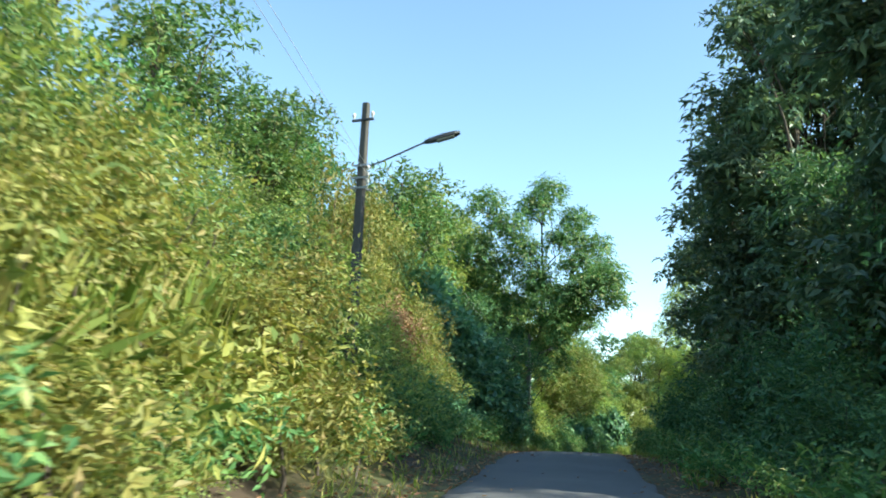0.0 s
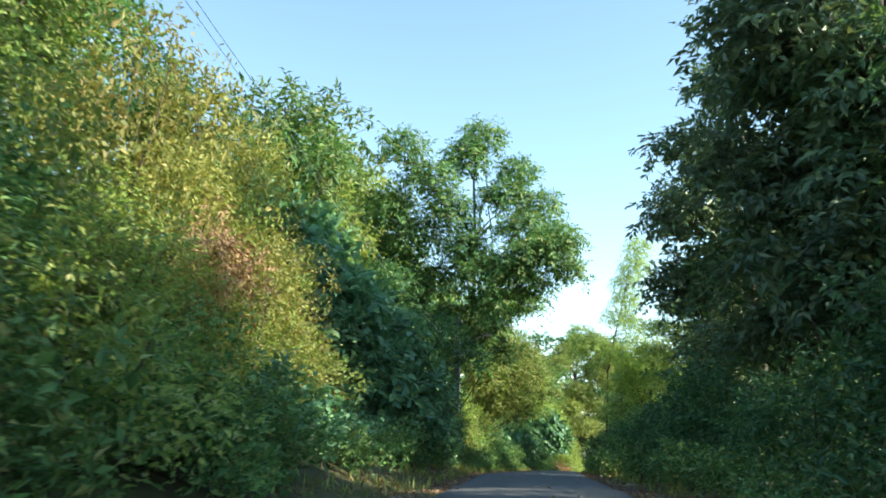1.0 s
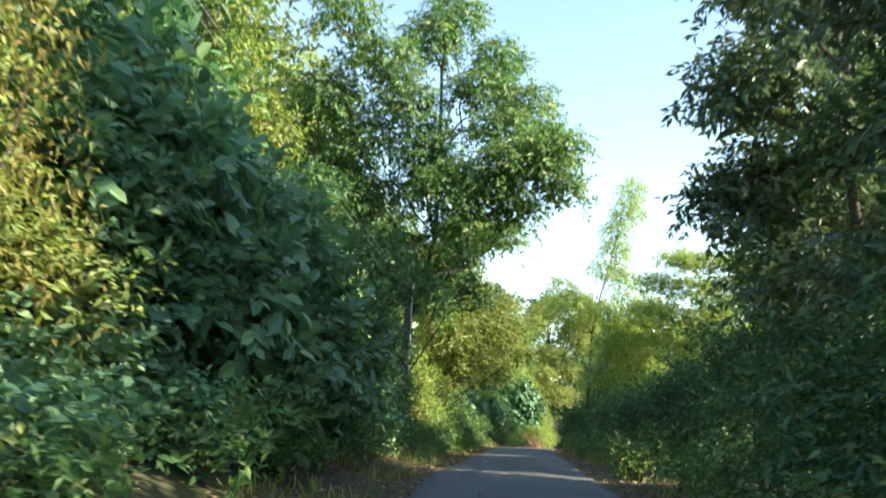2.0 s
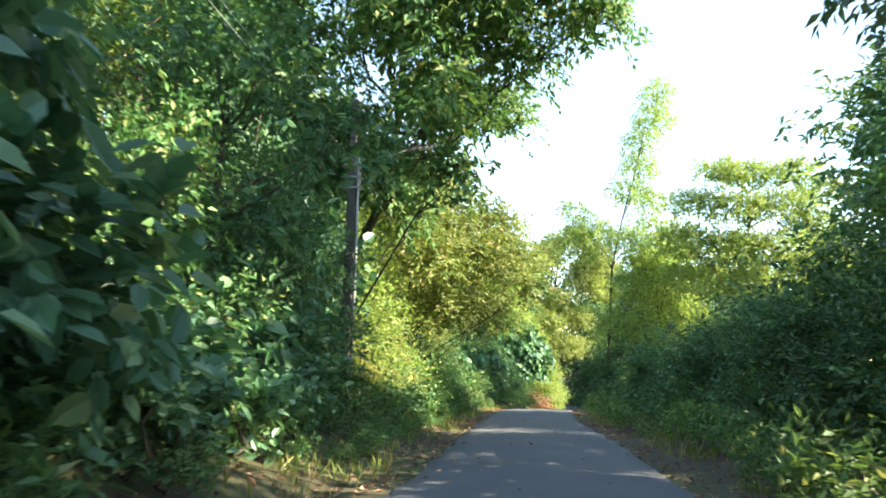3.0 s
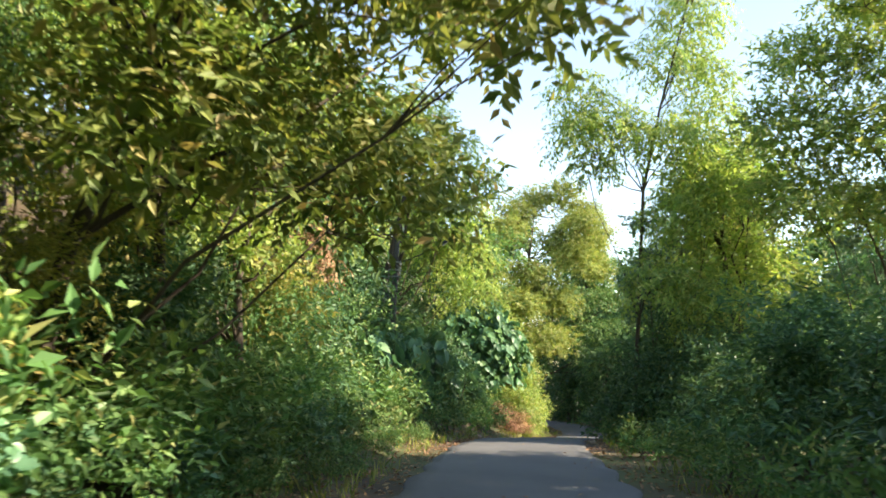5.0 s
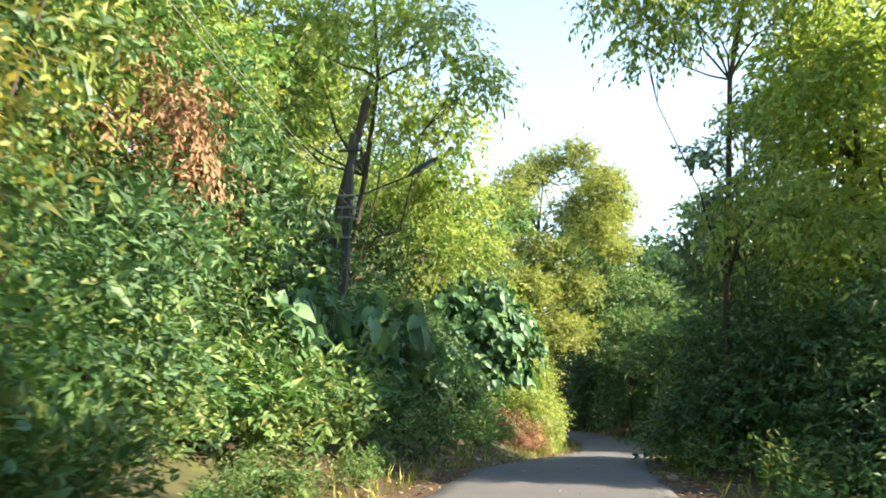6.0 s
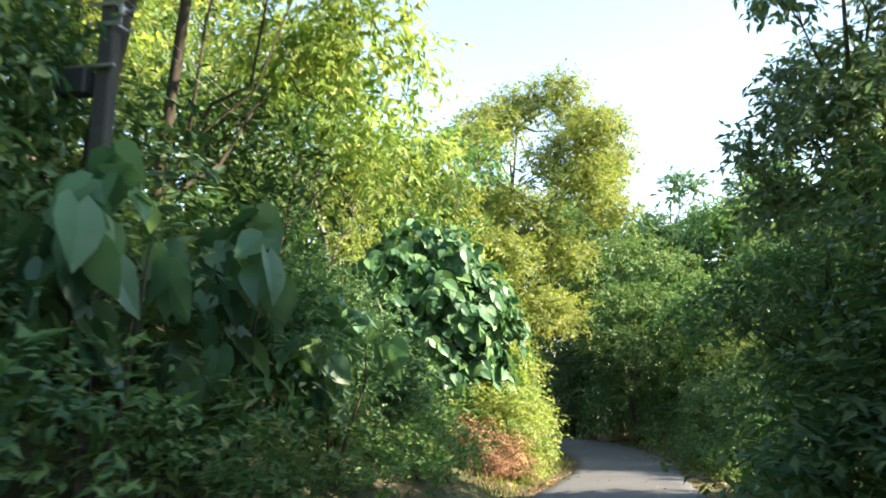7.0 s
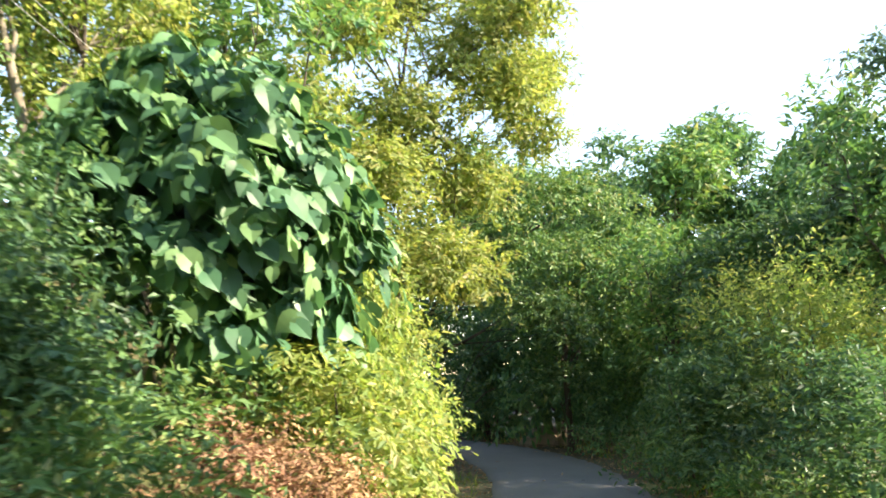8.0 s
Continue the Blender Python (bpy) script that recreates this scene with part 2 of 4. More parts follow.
def sprays(rng, blobs, twigs, per, length, size, droop=0.15, shell=0.45, shape="blade", core=0.12, low=-0.45, face=0.5, back=1.0):
    """Leaves on short twigs over the outside of many round masses, with a few large ones within."""
    b = np.asarray(blobs, float)
    area = (b[:, 3] * b[:, 4] + b[:, 4] * b[:, 5] + b[:, 3] * b[:, 5])
    pick = rng.choice(len(b), twigs, p=area / area.sum())
    d = unit(rng.normal(size=(twigs, 3)))
    d[:, 2] = np.where(d[:, 2] < low, -d[:, 2] * 0.7, d[:, 2])
    behind = (b[pick, 0] - b[:, 0].mean()) / max(np.ptp(b[:, 0]), 0.1) + d[:, 0] * 0.5 < -0.2
    keep = ~behind | (rng.random(twigs) < back)
    pick, d = pick[keep], d[keep]
    twigs = len(pick)
    r = 1 - shell * rng.random(twigs) ** 1.4
    base = b[pick, :3] + d * r[:, None] * b[pick, 3:6]
    out = unit(d / b[pick, 3:6])
    td = unit(out * 0.75 + rng.normal(size=(twigs, 3)) * 0.45 + np.array([0, 0, 0.15 - droop]))
    tl = length * rng.uniform(0.6, 1.3, twigs)
    f = np.tile((np.arange(per) + 0.5) / per, twigs)
    k = np.repeat(np.arange(twigs), per)
    pos = base[k] + td[k] * (tl[k] * f)[:, None] + rng.normal(size=(twigs * per, 3)) * 0.02
    pos[:, 2] -= droop * tl[k] * f ** 2 * 0.8
    sgn = np.tile(np.where(np.arange(per) % 2, 1.0, -1.0), twigs)[:, None]
    side = unit(np.cross(td[k], np.array([0, 0, 1.0])) + 1e-3)
    ax = td[k] * 0.6 + side * sgn * 0.7 + rng.normal(size=pos.shape) * 0.35 + np.array([0, 0, -droop * 1.2])
    nr = np.array([0, 0, 0.75]) + out[k] * face + rng.normal(size=pos.shape) * 0.4
    sz = size * rng.uniform(0.6, 1.25, len(pos))
    n = int(twigs * per * core * 0.5)
    pk = rng.choice(len(b), n, p=area / area.sum())
    q = unit(rng.normal(size=(n, 3))) * (rng.random((n, 1)) ** 0.4 * 0.7)
    pos = np.vstack([pos, b[pk, :3] + q * b[pk, 3:6]])
    ax = np.vstack([ax, rng.normal(size=(n, 3))])
    nr = np.vstack([nr, rng.normal(size=(n, 3))])
    sz = np.concatenate([sz, size * rng.uniform(1.2, 1.7, n)])
    return pos, ax, nr, sz, shape


def tube_into(vs, fs, pts, radii, seg=6):
    """Adds a tapered tube along pts to the lists of corners and quads."""
    pts = [Vector(p) for p in pts]
    o = len(vs)
    for i, (p, r) in enumerate(zip(pts, radii)):
        d = (pts[min(i + 1, len(pts) - 1)] - pts[max(i - 1, 0)]).normalized()
        a = d.orthogonal().normalized() if i == 0 else (a - d * a.dot(d)).normalized()
        c = d.cross(a)
        for k in range(seg):
            w = 2 * math.pi * k / seg
            vs.append(tuple(p + (a * math.cos(w) + c * math.sin(w)) * r))
    for i in range(len(pts) - 1):
        for k in range(seg):
            k2 = (k + 1) % seg
            fs.append((o + i * seg + k, o + i * seg + k2, o + (i + 1) * seg + k2, o + (i + 1) * seg + k))


def tubes(name, runs, seg=6):
    vs, fs = [], []
    for pts, radii in runs:
        tube_into(vs, fs, pts, radii, seg)
    return raw_mesh(name, vs, fs, True)


def wander(rng, a, b, n, amount):
    """A bent way from a to b."""
    a, b = Vector(a), Vector(b)
    out = []
    for i in range(n + 1):
        f = i / n
        w = amount * math.sin(math.pi * f)
        out.append(a.lerp(b, f) + Vector(rng.normal(size=3)) * w * 0.5)
    return out


# ---- the lie of the land: the road's middle, its height, and the slopes beside it ----
ROAD_Y = [-80, -0.6, 6.1, 12.4, 18.1, 23.8, 25.9, 38.6, 41, 46, 51.3, 53.3, 64.6, 66.5, 71.4, 76.5, 82, 87.2, 95, 102, 106, 110, 113, 117, 121, 128, 150, 260, 900]
ROAD_X = [-3.0, 0.55, 1.15, 2.0, 2.9, 3.85, 4.3, 6.8, 7.25, 8.5, 9.8, 10.25, 12.85, 13.35, 14.7, 16.15, 18.1, 20.4, 24.1, 27.5, 29.2, 30.4, 30.9, 30.9, 30.2, 27.5, 14.0, -60.0, -500.0]
ROAD_Z = [-0.8, 0.01, 0.18, 0.32, 0.47, 0.64, 0.69, 0.48, 0.46, 0.29, 0.13, 0.09, -0.36, -0.42, -0.53, -0.71, -0.96, -1.39, -2.05, -2.6, -2.8, -2.9, -2.93, -2.96, -3.0, -3.1, -3.3, -3.6, -3.6]


def road_x(y):
    return float(np.interp(y, ROAD_Y, ROAD_X))


def road_z(y):
    return float(sum(np.interp(y + o, ROAD_Y, ROAD_Z) for o in (-2, 0, 2)) / 3)


def ground_z(x, y):
    d = x - road_x(y)
    z = road_z(y) - 0.06
    if d < -2.6:
        e = -d - 2.6
        z += min(0.25 * e + 0.045 * e * e, 0.62 * e) if e < 26 else 16.1
    elif d > 3.0:
        z += 0.10 * math.sin(min(d - 3.0, 6) * 0.5)
    if abs(d) > 1.8:
        z += 0.10 * min(abs(d) - 1.8, 1.5) * noise.noise(Vector((x * 0.5, y * 0.5, 0))) + 0.5 * min(max(abs(d) - 3, 0), 3) / 3 * noise.noise(Vector((x * 0.15, y * 0.15, 3)))
    return z


def at(y, d):
    x = road_x(y) + d
    return x, y, ground_z(x, y)


def ground():
    offs = [-600, -200, -90, -50, -36, -29, -25, -21, -18, -15, -12.5, -10.5, -9, -7.8, -6.8, -6, -5.3, -4.7, -4.2, -3.7, -3.3, -2.9, -2.6, -2.3, -2.0, -1.7, -1.2, 0, 1.2, 1.7, 2.0, 2.3, 2.7,
            3.1, 3.6, 4.2, 5, 6, 7.5, 9.5, 12, 16, 22, 32, 50, 90, 200, 600]
    ys = [-400, -120, -60, -30] + [-16 + 0.7 * i for i in range(245)] + [165, 180, 200, 240, 320, 500, 900]
    vs = [(road_x(y) + d, y, ground_z(road_x(y) + d, y)) for y in ys for d in offs]
    k = len(offs)
    fs = [(i * k + j, i * k + j + 1, (i + 1) * k + j + 1, (i + 1) * k + j) for i in range(len(ys) - 1) for j in range(k - 1)]
    return tagged(part("ground", raw_mesh("ground", vs, fs, True), SOIL), "reddish-brown soil with a steep bank along the road", "ground", kind="structure")


def road():
    vs, fs = [], []
    ys = [-40 + 0.4 * i for i in range(470)]
    for y in ys:
        x, z = road_x(y), road_z(y)
        l = -1.75 + 0.16 * noise.noise(Vector((y * 0.8, 0, 7))) + 0.09 * noise.noise(Vector((y * 3.1, 5, 0)))
        r = 1.75 + 0.16 * noise.noise(Vector((y * 0.8, 9, 7))) + 0.09 * noise.noise(Vector((y * 3.1, 2, 0)))
        for d, h in ((l - 0.05, -0.08), (l, -0.01), (l + 0.3, 0.0), (0, 0.03), (r - 0.3, 0.0), (r, -0.01), (r + 0.05, -0.08)):
            vs.append((x + d, y, z + h))
    for i in range(len(ys) - 1):
        for j in range(6):
            fs.append((i * 7 + j, i * 7 + j + 1, (i + 1) * 7 + j + 1, (i + 1) * 7 + j))
    return tagged(part("road", raw_mesh("road", vs, fs, True), ASPHALT), "narrow worn grey asphalt road with crumbled edges", "road", kind="structure")


ground()
road()

# ---- kinds of plants: built once, then copied ----
KINDS = {}


def thing(name, label, category, group=""):
    return tagged(new(name), label, category, group)


def shrub(key, name, label, seed, width, height, mat, twigs, per, length, size, shape="blade", droop=0.15, lumps=15, face=0.8, group="roadside shrubs", stems=3, back=0.4, core=0.12, masses=()):
    rng = np.random.default_rng(seed)
    ob = thing(name, label, "shrub", group)
    blobs = list(masses)
    for i in range(0 if masses else lumps):
        w, f = rng.uniform(0, 2 * math.pi), rng.random()
        rr = width * 0.52 * math.sqrt(rng.random()) * (1 - 0.5 * f)
        r = width * rng.uniform(0.14, 0.29) * (1 - 0.3 * f)
        blobs.append((rr * math.cos(w), rr * math.sin(w), max(r * 0.6, height * (0.12 + 0.76 * f) - r * 0.2), r, r, r * rng.uniform(0.7, 1.15)))
    runs = []
    for x, y, z, r, _, h in blobs:
        runs.append((wander(rng, (x * 0.15, y * 0.15, -0.1), (x, y, z), 4, 0.15), [0.035, 0.03, 0.024, 0.018, 0.01]))
    for run in runs[:stems]:
        part("stem", tubes("stem", [run], 5), BARK, ob)
    part("foliage", leaf_mesh("foliage", *sprays(rng, blobs, twigs, per, length, size, droop, shape=shape, face=face, back=back, core=core)), mat, ob)
    KINDS[key] = [ob, False]
    return ob


def tree(key, name, label, seed, trunk, limbs, blobs, mat, twigs, per, length, size, r0=0.2, shape="blade", droop=0.2, bark=None, face=0.5, group="roadside trees", core=0.1, shell=0.5, boughs=5, back=1.0):
    """trunk: points from the foot up. limbs: how many boughs. blobs: the crown's masses."""
    rng = np.random.default_rng(seed)
    ob = thing(name, label, "tree", group)
    bark = bark or BARK
    n = len(trunk)
    part("trunk", tubes("trunk", [(trunk, [r0 * (1 - 0.75 * i / (n - 1)) * (1.35 if i == 0 else 1) for i in range(n)])], 9), bark, ob)
    runs, twiggy = [], []
    for i, bl in enumerate(blobs):
        c = Vector(bl[:3])
        below = [Vector(p) for p in trunk if p[2] < c.z - 0.3] or [Vector(trunk[1])]
        a = below[-1] if i % 2 else below[max(0, len(below) - 2)]
        pts = wander(rng, a, c, 4, 0.12 * (c - a).length)
        runs.append((pts, [r0 * 0.36, r0 * 0.28, r0 * 0.2, r0 * 0.13, r0 * 0.06]))
        for _ in range(limbs):
            e = c + Vector(unit(rng.normal(size=(1, 3)))[0] * np.array(bl[3:6]) * 0.9)
            twiggy.append((wander(rng, pts[3], e, 3, 0.15), [r0 * 0.12, r0 * 0.09, r0 * 0.06, r0 * 0.03]))
    for run in runs[:boughs]:
        part("limb", tubes("limb", [run], 6), bark, ob)
    tagged(part("twig_work", tubes("twig_work", runs[boughs:] + twiggy, 4), bark, ob), kind="stuff")
    part("crown", leaf_mesh("crown", *sprays(rng, blobs, twigs, per, length, size, droop, shape=shape, face=face, core=core, shell=shell, back=back)), mat, ob)
    KINDS[key] = [ob, False]
    return ob


def crown_blobs(seed, centre, radius, height, count, size, taper=0.3):
    rng = np.random.default_rng(seed)
    out = []
    for i in range(count):
        d = unit(rng.normal(size=(1, 3)))[0] * rng.random() ** 0.45
        f = 1 - taper * max(d[2], 0)
        s = size * rng.uniform(0.7, 1.25)
        out.append((centre[0] + d[0] * radius * f, centre[1] + d[1] * radius * f, centre[2] + d[2] * height, s, s, s * rng.uniform(0.6, 0.95)))
    return out


def put(key, x, y, z=None, scale=1.0, turn=0.0, tall=1.0, label=""):
    """The kind's plant at that place; the first use moves the one that was built, the next ones copy it."""
    z = ground_z(x, y) - 0.05 if z is None else z
    turn = turn % 110 - 55 + (180 if x > road_x(y) else 0)      # the full side faces the road
    m = pose(x, y, z, 0, 0, turn) @ Matrix.Diagonal((scale, scale, scale * tall, 1))
    ob, used = KINDS[key]
    if used:
        ob = copy_thing(ob, m)
    else:
        KINDS[key][1] = True
        PROTO[key] = m
    if label:
        tagged(ob, label)
    return ob


PROTO = {}

# shrubs
for i in range(3):
    shrub("mid%d" % i, "shrub", "leafy mid-green roadside shrub growing on the bank", 11 + i, 3.0, 3.0, LEAF_MID, 640, 6, 0.5, 0.13, droop=0.2)
    shrub("lime%d" % i, "shrub", "sunlit yellow-green shrub tangled with creepers", 21 + i, 3.2, 3.2, LEAF_LIME, 600, 6, 0.5, 0.13, droop=0.15)
    shrub("dark%d" % i, "shrub", "dense dark-green shrub with glossy leaves", 31 + i, 3.2, 2.8, LEAF_DARK, 490, 6, 0.5, 0.17, droop=0.2)
for i in range(2):
    shrub("gold%d" % i, "shrub", "olive-gold shrub with some browned leaves", 41 + i, 3.2, 3.2, LEAF_GOLD, 620, 6, 0.5, 0.13, droop=0.2)
    shrub("big%d" % i, "large_leaved_shrub", "dark large-leaved shrub with drooping leaves", 51 + i, 3.4, 3.6, LEAF_BIG, 520, 7, 0.6, 0.27, "oval", 0.15, 14, 1.0)
    shrub("herb%d" % i, "herb", "low green herb clump at the road's edge", 61 + i, 1.5, 0.8, LEAF_MID, 90, 6, 0.3, 0.13, droop=0.1, lumps=7, group="roadside herbs", stems=1)
for i in range(2):
    shrub("broad%d" % i, "broad_leaved_herb", "low clump of broad drooping green leaves", 65 + i, 1.5, 1.1, LEAF_BIG, 90, 5, 0.35, 0.15, "oval", 0.12, 8, 1.1, "roadside herbs", 1)
for i in range(2):
    shrub("curtain%d" % i, "shrub", "sunlit curtain of yellow-green creeper leaves", 67 + i, 2.1, 2.9, LEAF_LIME, 330, 6, 0.45, 0.17, droop=0.35, lumps=12, face=1.0, back=0.6)
shrub("dry_herb", "herb", "low yellowed herb clump on the sunny bank", 63, 1.6, 1.0, LEAF_GOLD, 110, 6, 0.35, 0.13, droop=0.15, lumps=8, group="roadside herbs", stems=1)
shrub("red", "dry_creeper", "reddish-brown dry creeper hanging over the bushes", 71, 2.4, 2.4, LEAF_DRY, 420, 8, 0.5, 0.12, droop=0.5)

# trees
tree("hill0", "tree", "green broadleaf tree on the wooded slope", 81, [(0, 0, -0.3), (0.1, 0, 1.5), (0.3, 0.1, 3), (0.2, 0, 5), (0, 0, 6.5)], 2,
     crown_blobs(82, (0, 0, 5.0), 2.6, 3.0, 12, 1.25), LEAF_MID, 720, 6, 0.6, 0.26, 0.14, face=0.8, back=0.4)
tree("hill1", "tree", "yellow-green broadleaf tree on the wooded slope", 83, [(0, 0, -0.3), (-0.1, 0.1, 1.5), (-0.2, 0.1, 3), (0.1, 0, 5), (0.1, 0, 7)], 2,
     crown_blobs(84, (0, 0, 5.2), 2.5, 3.2, 12, 1.2), LEAF_LIME, 760, 6, 0.6, 0.25, 0.13, face=0.8, back=0.4)
# copies on the right of the road also serve as added shade casters
tree("hill2", "tree", "dark broadleaf tree on the wooded slope", 85, [(0, 0, -0.3), (0.1, 0, 1.5), (0.2, -0.1, 3.2), (0.2, 0.1, 5), (0, 0, 6.5)], 2,
     crown_blobs(86, (0, 0, 4.8), 2.8, 3.0, 12, 1.3), LEAF_DARK, 720, 6, 0.6, 0.26, 0.15, face=0.8, back=0.4)
# both tall kinds also stand out of view, added to cast shade
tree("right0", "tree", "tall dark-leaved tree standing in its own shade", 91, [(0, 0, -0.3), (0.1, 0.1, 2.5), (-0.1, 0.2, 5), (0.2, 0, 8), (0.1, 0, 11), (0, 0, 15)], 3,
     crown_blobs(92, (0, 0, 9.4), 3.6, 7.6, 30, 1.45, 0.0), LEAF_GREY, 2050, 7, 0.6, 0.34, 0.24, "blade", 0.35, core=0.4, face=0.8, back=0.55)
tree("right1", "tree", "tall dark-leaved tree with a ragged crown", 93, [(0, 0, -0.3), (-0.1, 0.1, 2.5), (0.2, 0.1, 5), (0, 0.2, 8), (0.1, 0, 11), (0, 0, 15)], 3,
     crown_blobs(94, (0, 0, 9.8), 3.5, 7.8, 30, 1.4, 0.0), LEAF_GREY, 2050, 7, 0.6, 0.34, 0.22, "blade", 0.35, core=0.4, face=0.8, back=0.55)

def row(y0, y1, step, d, spread, keys, scale, tall=1.0):
    """Plants along the road from y0 to y1, d metres to the side of its middle."""
    y, rnd = y0, random.Random(int(y0 * 31 + y1 * 17 + d * 101 + 5000))
    while y < y1:
        yy, dd = y + rnd.uniform(-0.4, 0.4) * step, d + rnd.uniform(-spread, spread)
        put(rnd.choice(keys), road_x(yy) + dd, yy, None, scale * rnd.uniform(0.72, 1.28), rnd.uniform(0, 360), tall * rnd.uniform(0.85, 1.25))
        y += step


# ---- the bank on the left of the road ----
MID, LIME, DARK, GOLD, BIG, HERB, BROAD = ["mid0", "mid1", "mid2"], ["lime0", "lime1", "lime2"], ["dark0", "dark1", "dark2"], ["gold0", "gold1"], ["big0", "big1"], ["herb0", "herb1"], ["broad0", "broad1"]
row(-2, 15, 1.9, -4.7, 0.5, LIME + GOLD + ["gold1"], 0.8)
row(15, 24, 1.9, -4.8, 0.4, MID + ["lime0", "lime2"], 0.8)
row(-1, 16, 2.1, -6.6, 0.6, LIME + GOLD + ["lime0"], 1.05)
row(16, 25, 2.1, -6.7, 0.5, MID + GOLD, 1.05)
row(2, 24, 2.6, -8.8, 0.6, MID + GOLD, 1.1)
row(25, 33, 1.8, -6.4, 0.3, GOLD + LIME, 0.9)
row(24, 33, 2.1, -8.0, 0.3, LIME + GOLD, 1.1, 1.3)
row(24, 33, 2.3, -10.0, 0.3, LIME, 1.2, 1.2)
for x, y, s, t in ((0.4, 36.4, 1.15, 1.25), (1.7, 38.4, 1.15, 1.2), (2.5, 40.4, 1.05, 1.1), (-1.2, 38.4, 1.3, 1.45), (0.4, 41.0, 1.3, 1.4), (-0.6, 35.0, 0.95, 1.2)):
    put(BIG[int(y) % 2], x, y, None, s, x * 59 + y * 31, t)
for x, y, k, s, t in ((-2.5, 36.4, "gold0", 1.3, 1.8), (-2.2, 33.4, "gold1", 1.0, 1.5), (-2.0, 39.4, "lime0", 1.3, 2.0), (-1.7, 31.8, "lime1", 0.9, 1.3), (-2.8, 29.6, "gold0", 1.0, 1.5), (-0.35, 32.0, "gold1", 0.8, 1.9), (-0.9, 29.4, "gold0", 0.8, 1.6), (-4.2, 30.4, "gold1", 1.4, 1.75), (-3.5, 33.2, "gold0", 1.35, 1.75)):
    put(k, x, y, None, s, x * 37 + y * 53, t)
row(34.5, 43, 2.2, -6.5, 0.3, BIG + DARK, 1.1, 1.2)
# lime kinds mixed in so paler leaves make up for light lacking here
row(43, 52, 2.0, -7.2, 0.4, MID + LIME, 1.05, 1.2)
row(46, 55, 1.9, -6.9, 0.3, MID + ["big1"], 0.8)
row(56, 59, 1.9, -5.2, 0.3, LIME, 0.85)
row(52, 60, 2.0, -7.0, 0.4, DARK + BIG, 1.15, 1.3)
row(60, 66, 2.2, -6.8, 0.5, GOLD + MID, 1.0)
row(66, 73, 2.2, -6.8, 0.5, DARK + ["gold1", "mid0"], 1.0)
row(58, 63, 2.0, -5.2, 0.4, LIME + GOLD, 0.85)
row(63, 70, 2.0, -5.3, 0.4, DARK + ["gold0"], 0.85)
row(70, 84, 2.0, -5.3, 0.4, DARK + ["mid0", "mid2"], 0.85)
# mostly dark-leaved kinds, so leaf colour stands in for shade here
row(72, 98, 2.4, -7.2, 0.5, ["mid0", "dark1", "dark0", "dark2"], 1.15, 1.2)
# three rows added right of the road, mainly out of view, to shade it
row(47, 53, 3.0, 10.6, 0.5, ["hill2", "hill0"], 1.05)
row(50, 61, 3.4, 14.4, 0.5, ["hill2", "hill0"], 1.25)
row(61, 65, 3.0, 17.0, 0.4, ["hill2", "hill0"], 1.65)
# only dark leaves, to imitate deep shade on this part of the bank
row(84, 97, 2.0, -5.3, 0.3, DARK, 0.9)
row(76, 97, 2.1, -9.2, 0.4, MID + LIME, 1.15, 1.7)
row(104, 112, 2.2, -5.2, 0.3, MID + GOLD, 0.8, 1.1)
row(115, 121, 2.4, -4.4, 0.3, DARK, 1.4, 1.6)
row(116, 128, 2.4, 4.6, 0.3, DARK, 1.5, 1.6)
row(106, 122, 2.8, -8.5, 0.4, ["hill0", "hill1"], 1.0)
row(104, 116, 2.6, -7.0, 0.5, MID + LIME, 1.4, 1.3)
row(-2, 16, 1.5, -3.6, 0.3, ["dry_herb", "dry_herb", "herb0"], 1.0)
row(16, 43, 1.7, -3.6, 0.3, HERB, 1.0)
row(1, 15, 0.9, -4.0, 0.3, GOLD + LIME, 0.38)
row(22, 27, 0.9, -4.5, 0.4, HERB, 1.2)
row(27, 38, 0.8, -4.3, 0.35, BROAD, 0.8)
row(28, 37, 0.9, -5.1, 0.3, BROAD, 1.0)
row(39, 49.5, 0.7, -4.0, 0.35, BROAD, 0.95)
row(40, 50.5, 0.8, -4.8, 0.3, BROAD, 1.1)
row(44, 53.5, 1.0, -5.6, 0.3, ["broad0", "herb0", "herb1", "mid0"], 1.3)
row(49, 51.5, 0.8, -3.6, 0.3, HERB, 0.55)
row(54, 58, 0.8, -3.7, 0.3, HERB, 0.7)
row(50, 56.5, 0.6, -4.4, 0.5, HERB, 0.7)
row(50.5, 55.5, 0.8, -5.3, 0.3, BROAD, 0.7)
row(47, 80, 0.6, -3.1, 0.3, HERB, 0.42)
row(56, 72, 0.9, -3.9, 0.3, BROAD, 0.7)
row(43, 51, 1.3, -3.7, 0.3, HERB, 0.6)
row(55, 98, 1.5, -3.6, 0.4, HERB, 1.0)
row(0, 16, 1.4, -4.7, 0.4, ["dry_herb"], 1.5)
row(16, 27, 1.4, -4.7, 0.4, HERB, 1.5)
row(36, 50, 1.4, -4.7, 0.4, HERB, 1.4)
row(58, 100, 1.4, -4.7, 0.4, HERB, 1.4)
row(63, 78, 1.2, -4.2, 0.4, HERB, 1.1)
row(56, 63, 1.2, -4.8, 0.3, LIME + GOLD, 0.55)
row(41, 50, 1.1, -5.3, 0.4, HERB, 1.4)
row(60, 72, 2.0, -9.2, 0.4, MID + ["dark0"], 1.15, 1.6)
put("hill2", 3.4, 67.0, None, 0.95, 40)
put("hill1", -6.4, 30.6, None, 0.72, 40)
put("hill1", -4.8, 35.2, None, 0.72, 90)
put("hill2", 2.2, 57.0, None, 0.9, 10)
put("hill2", 3.0, 60.4, None, 0.95, 60)
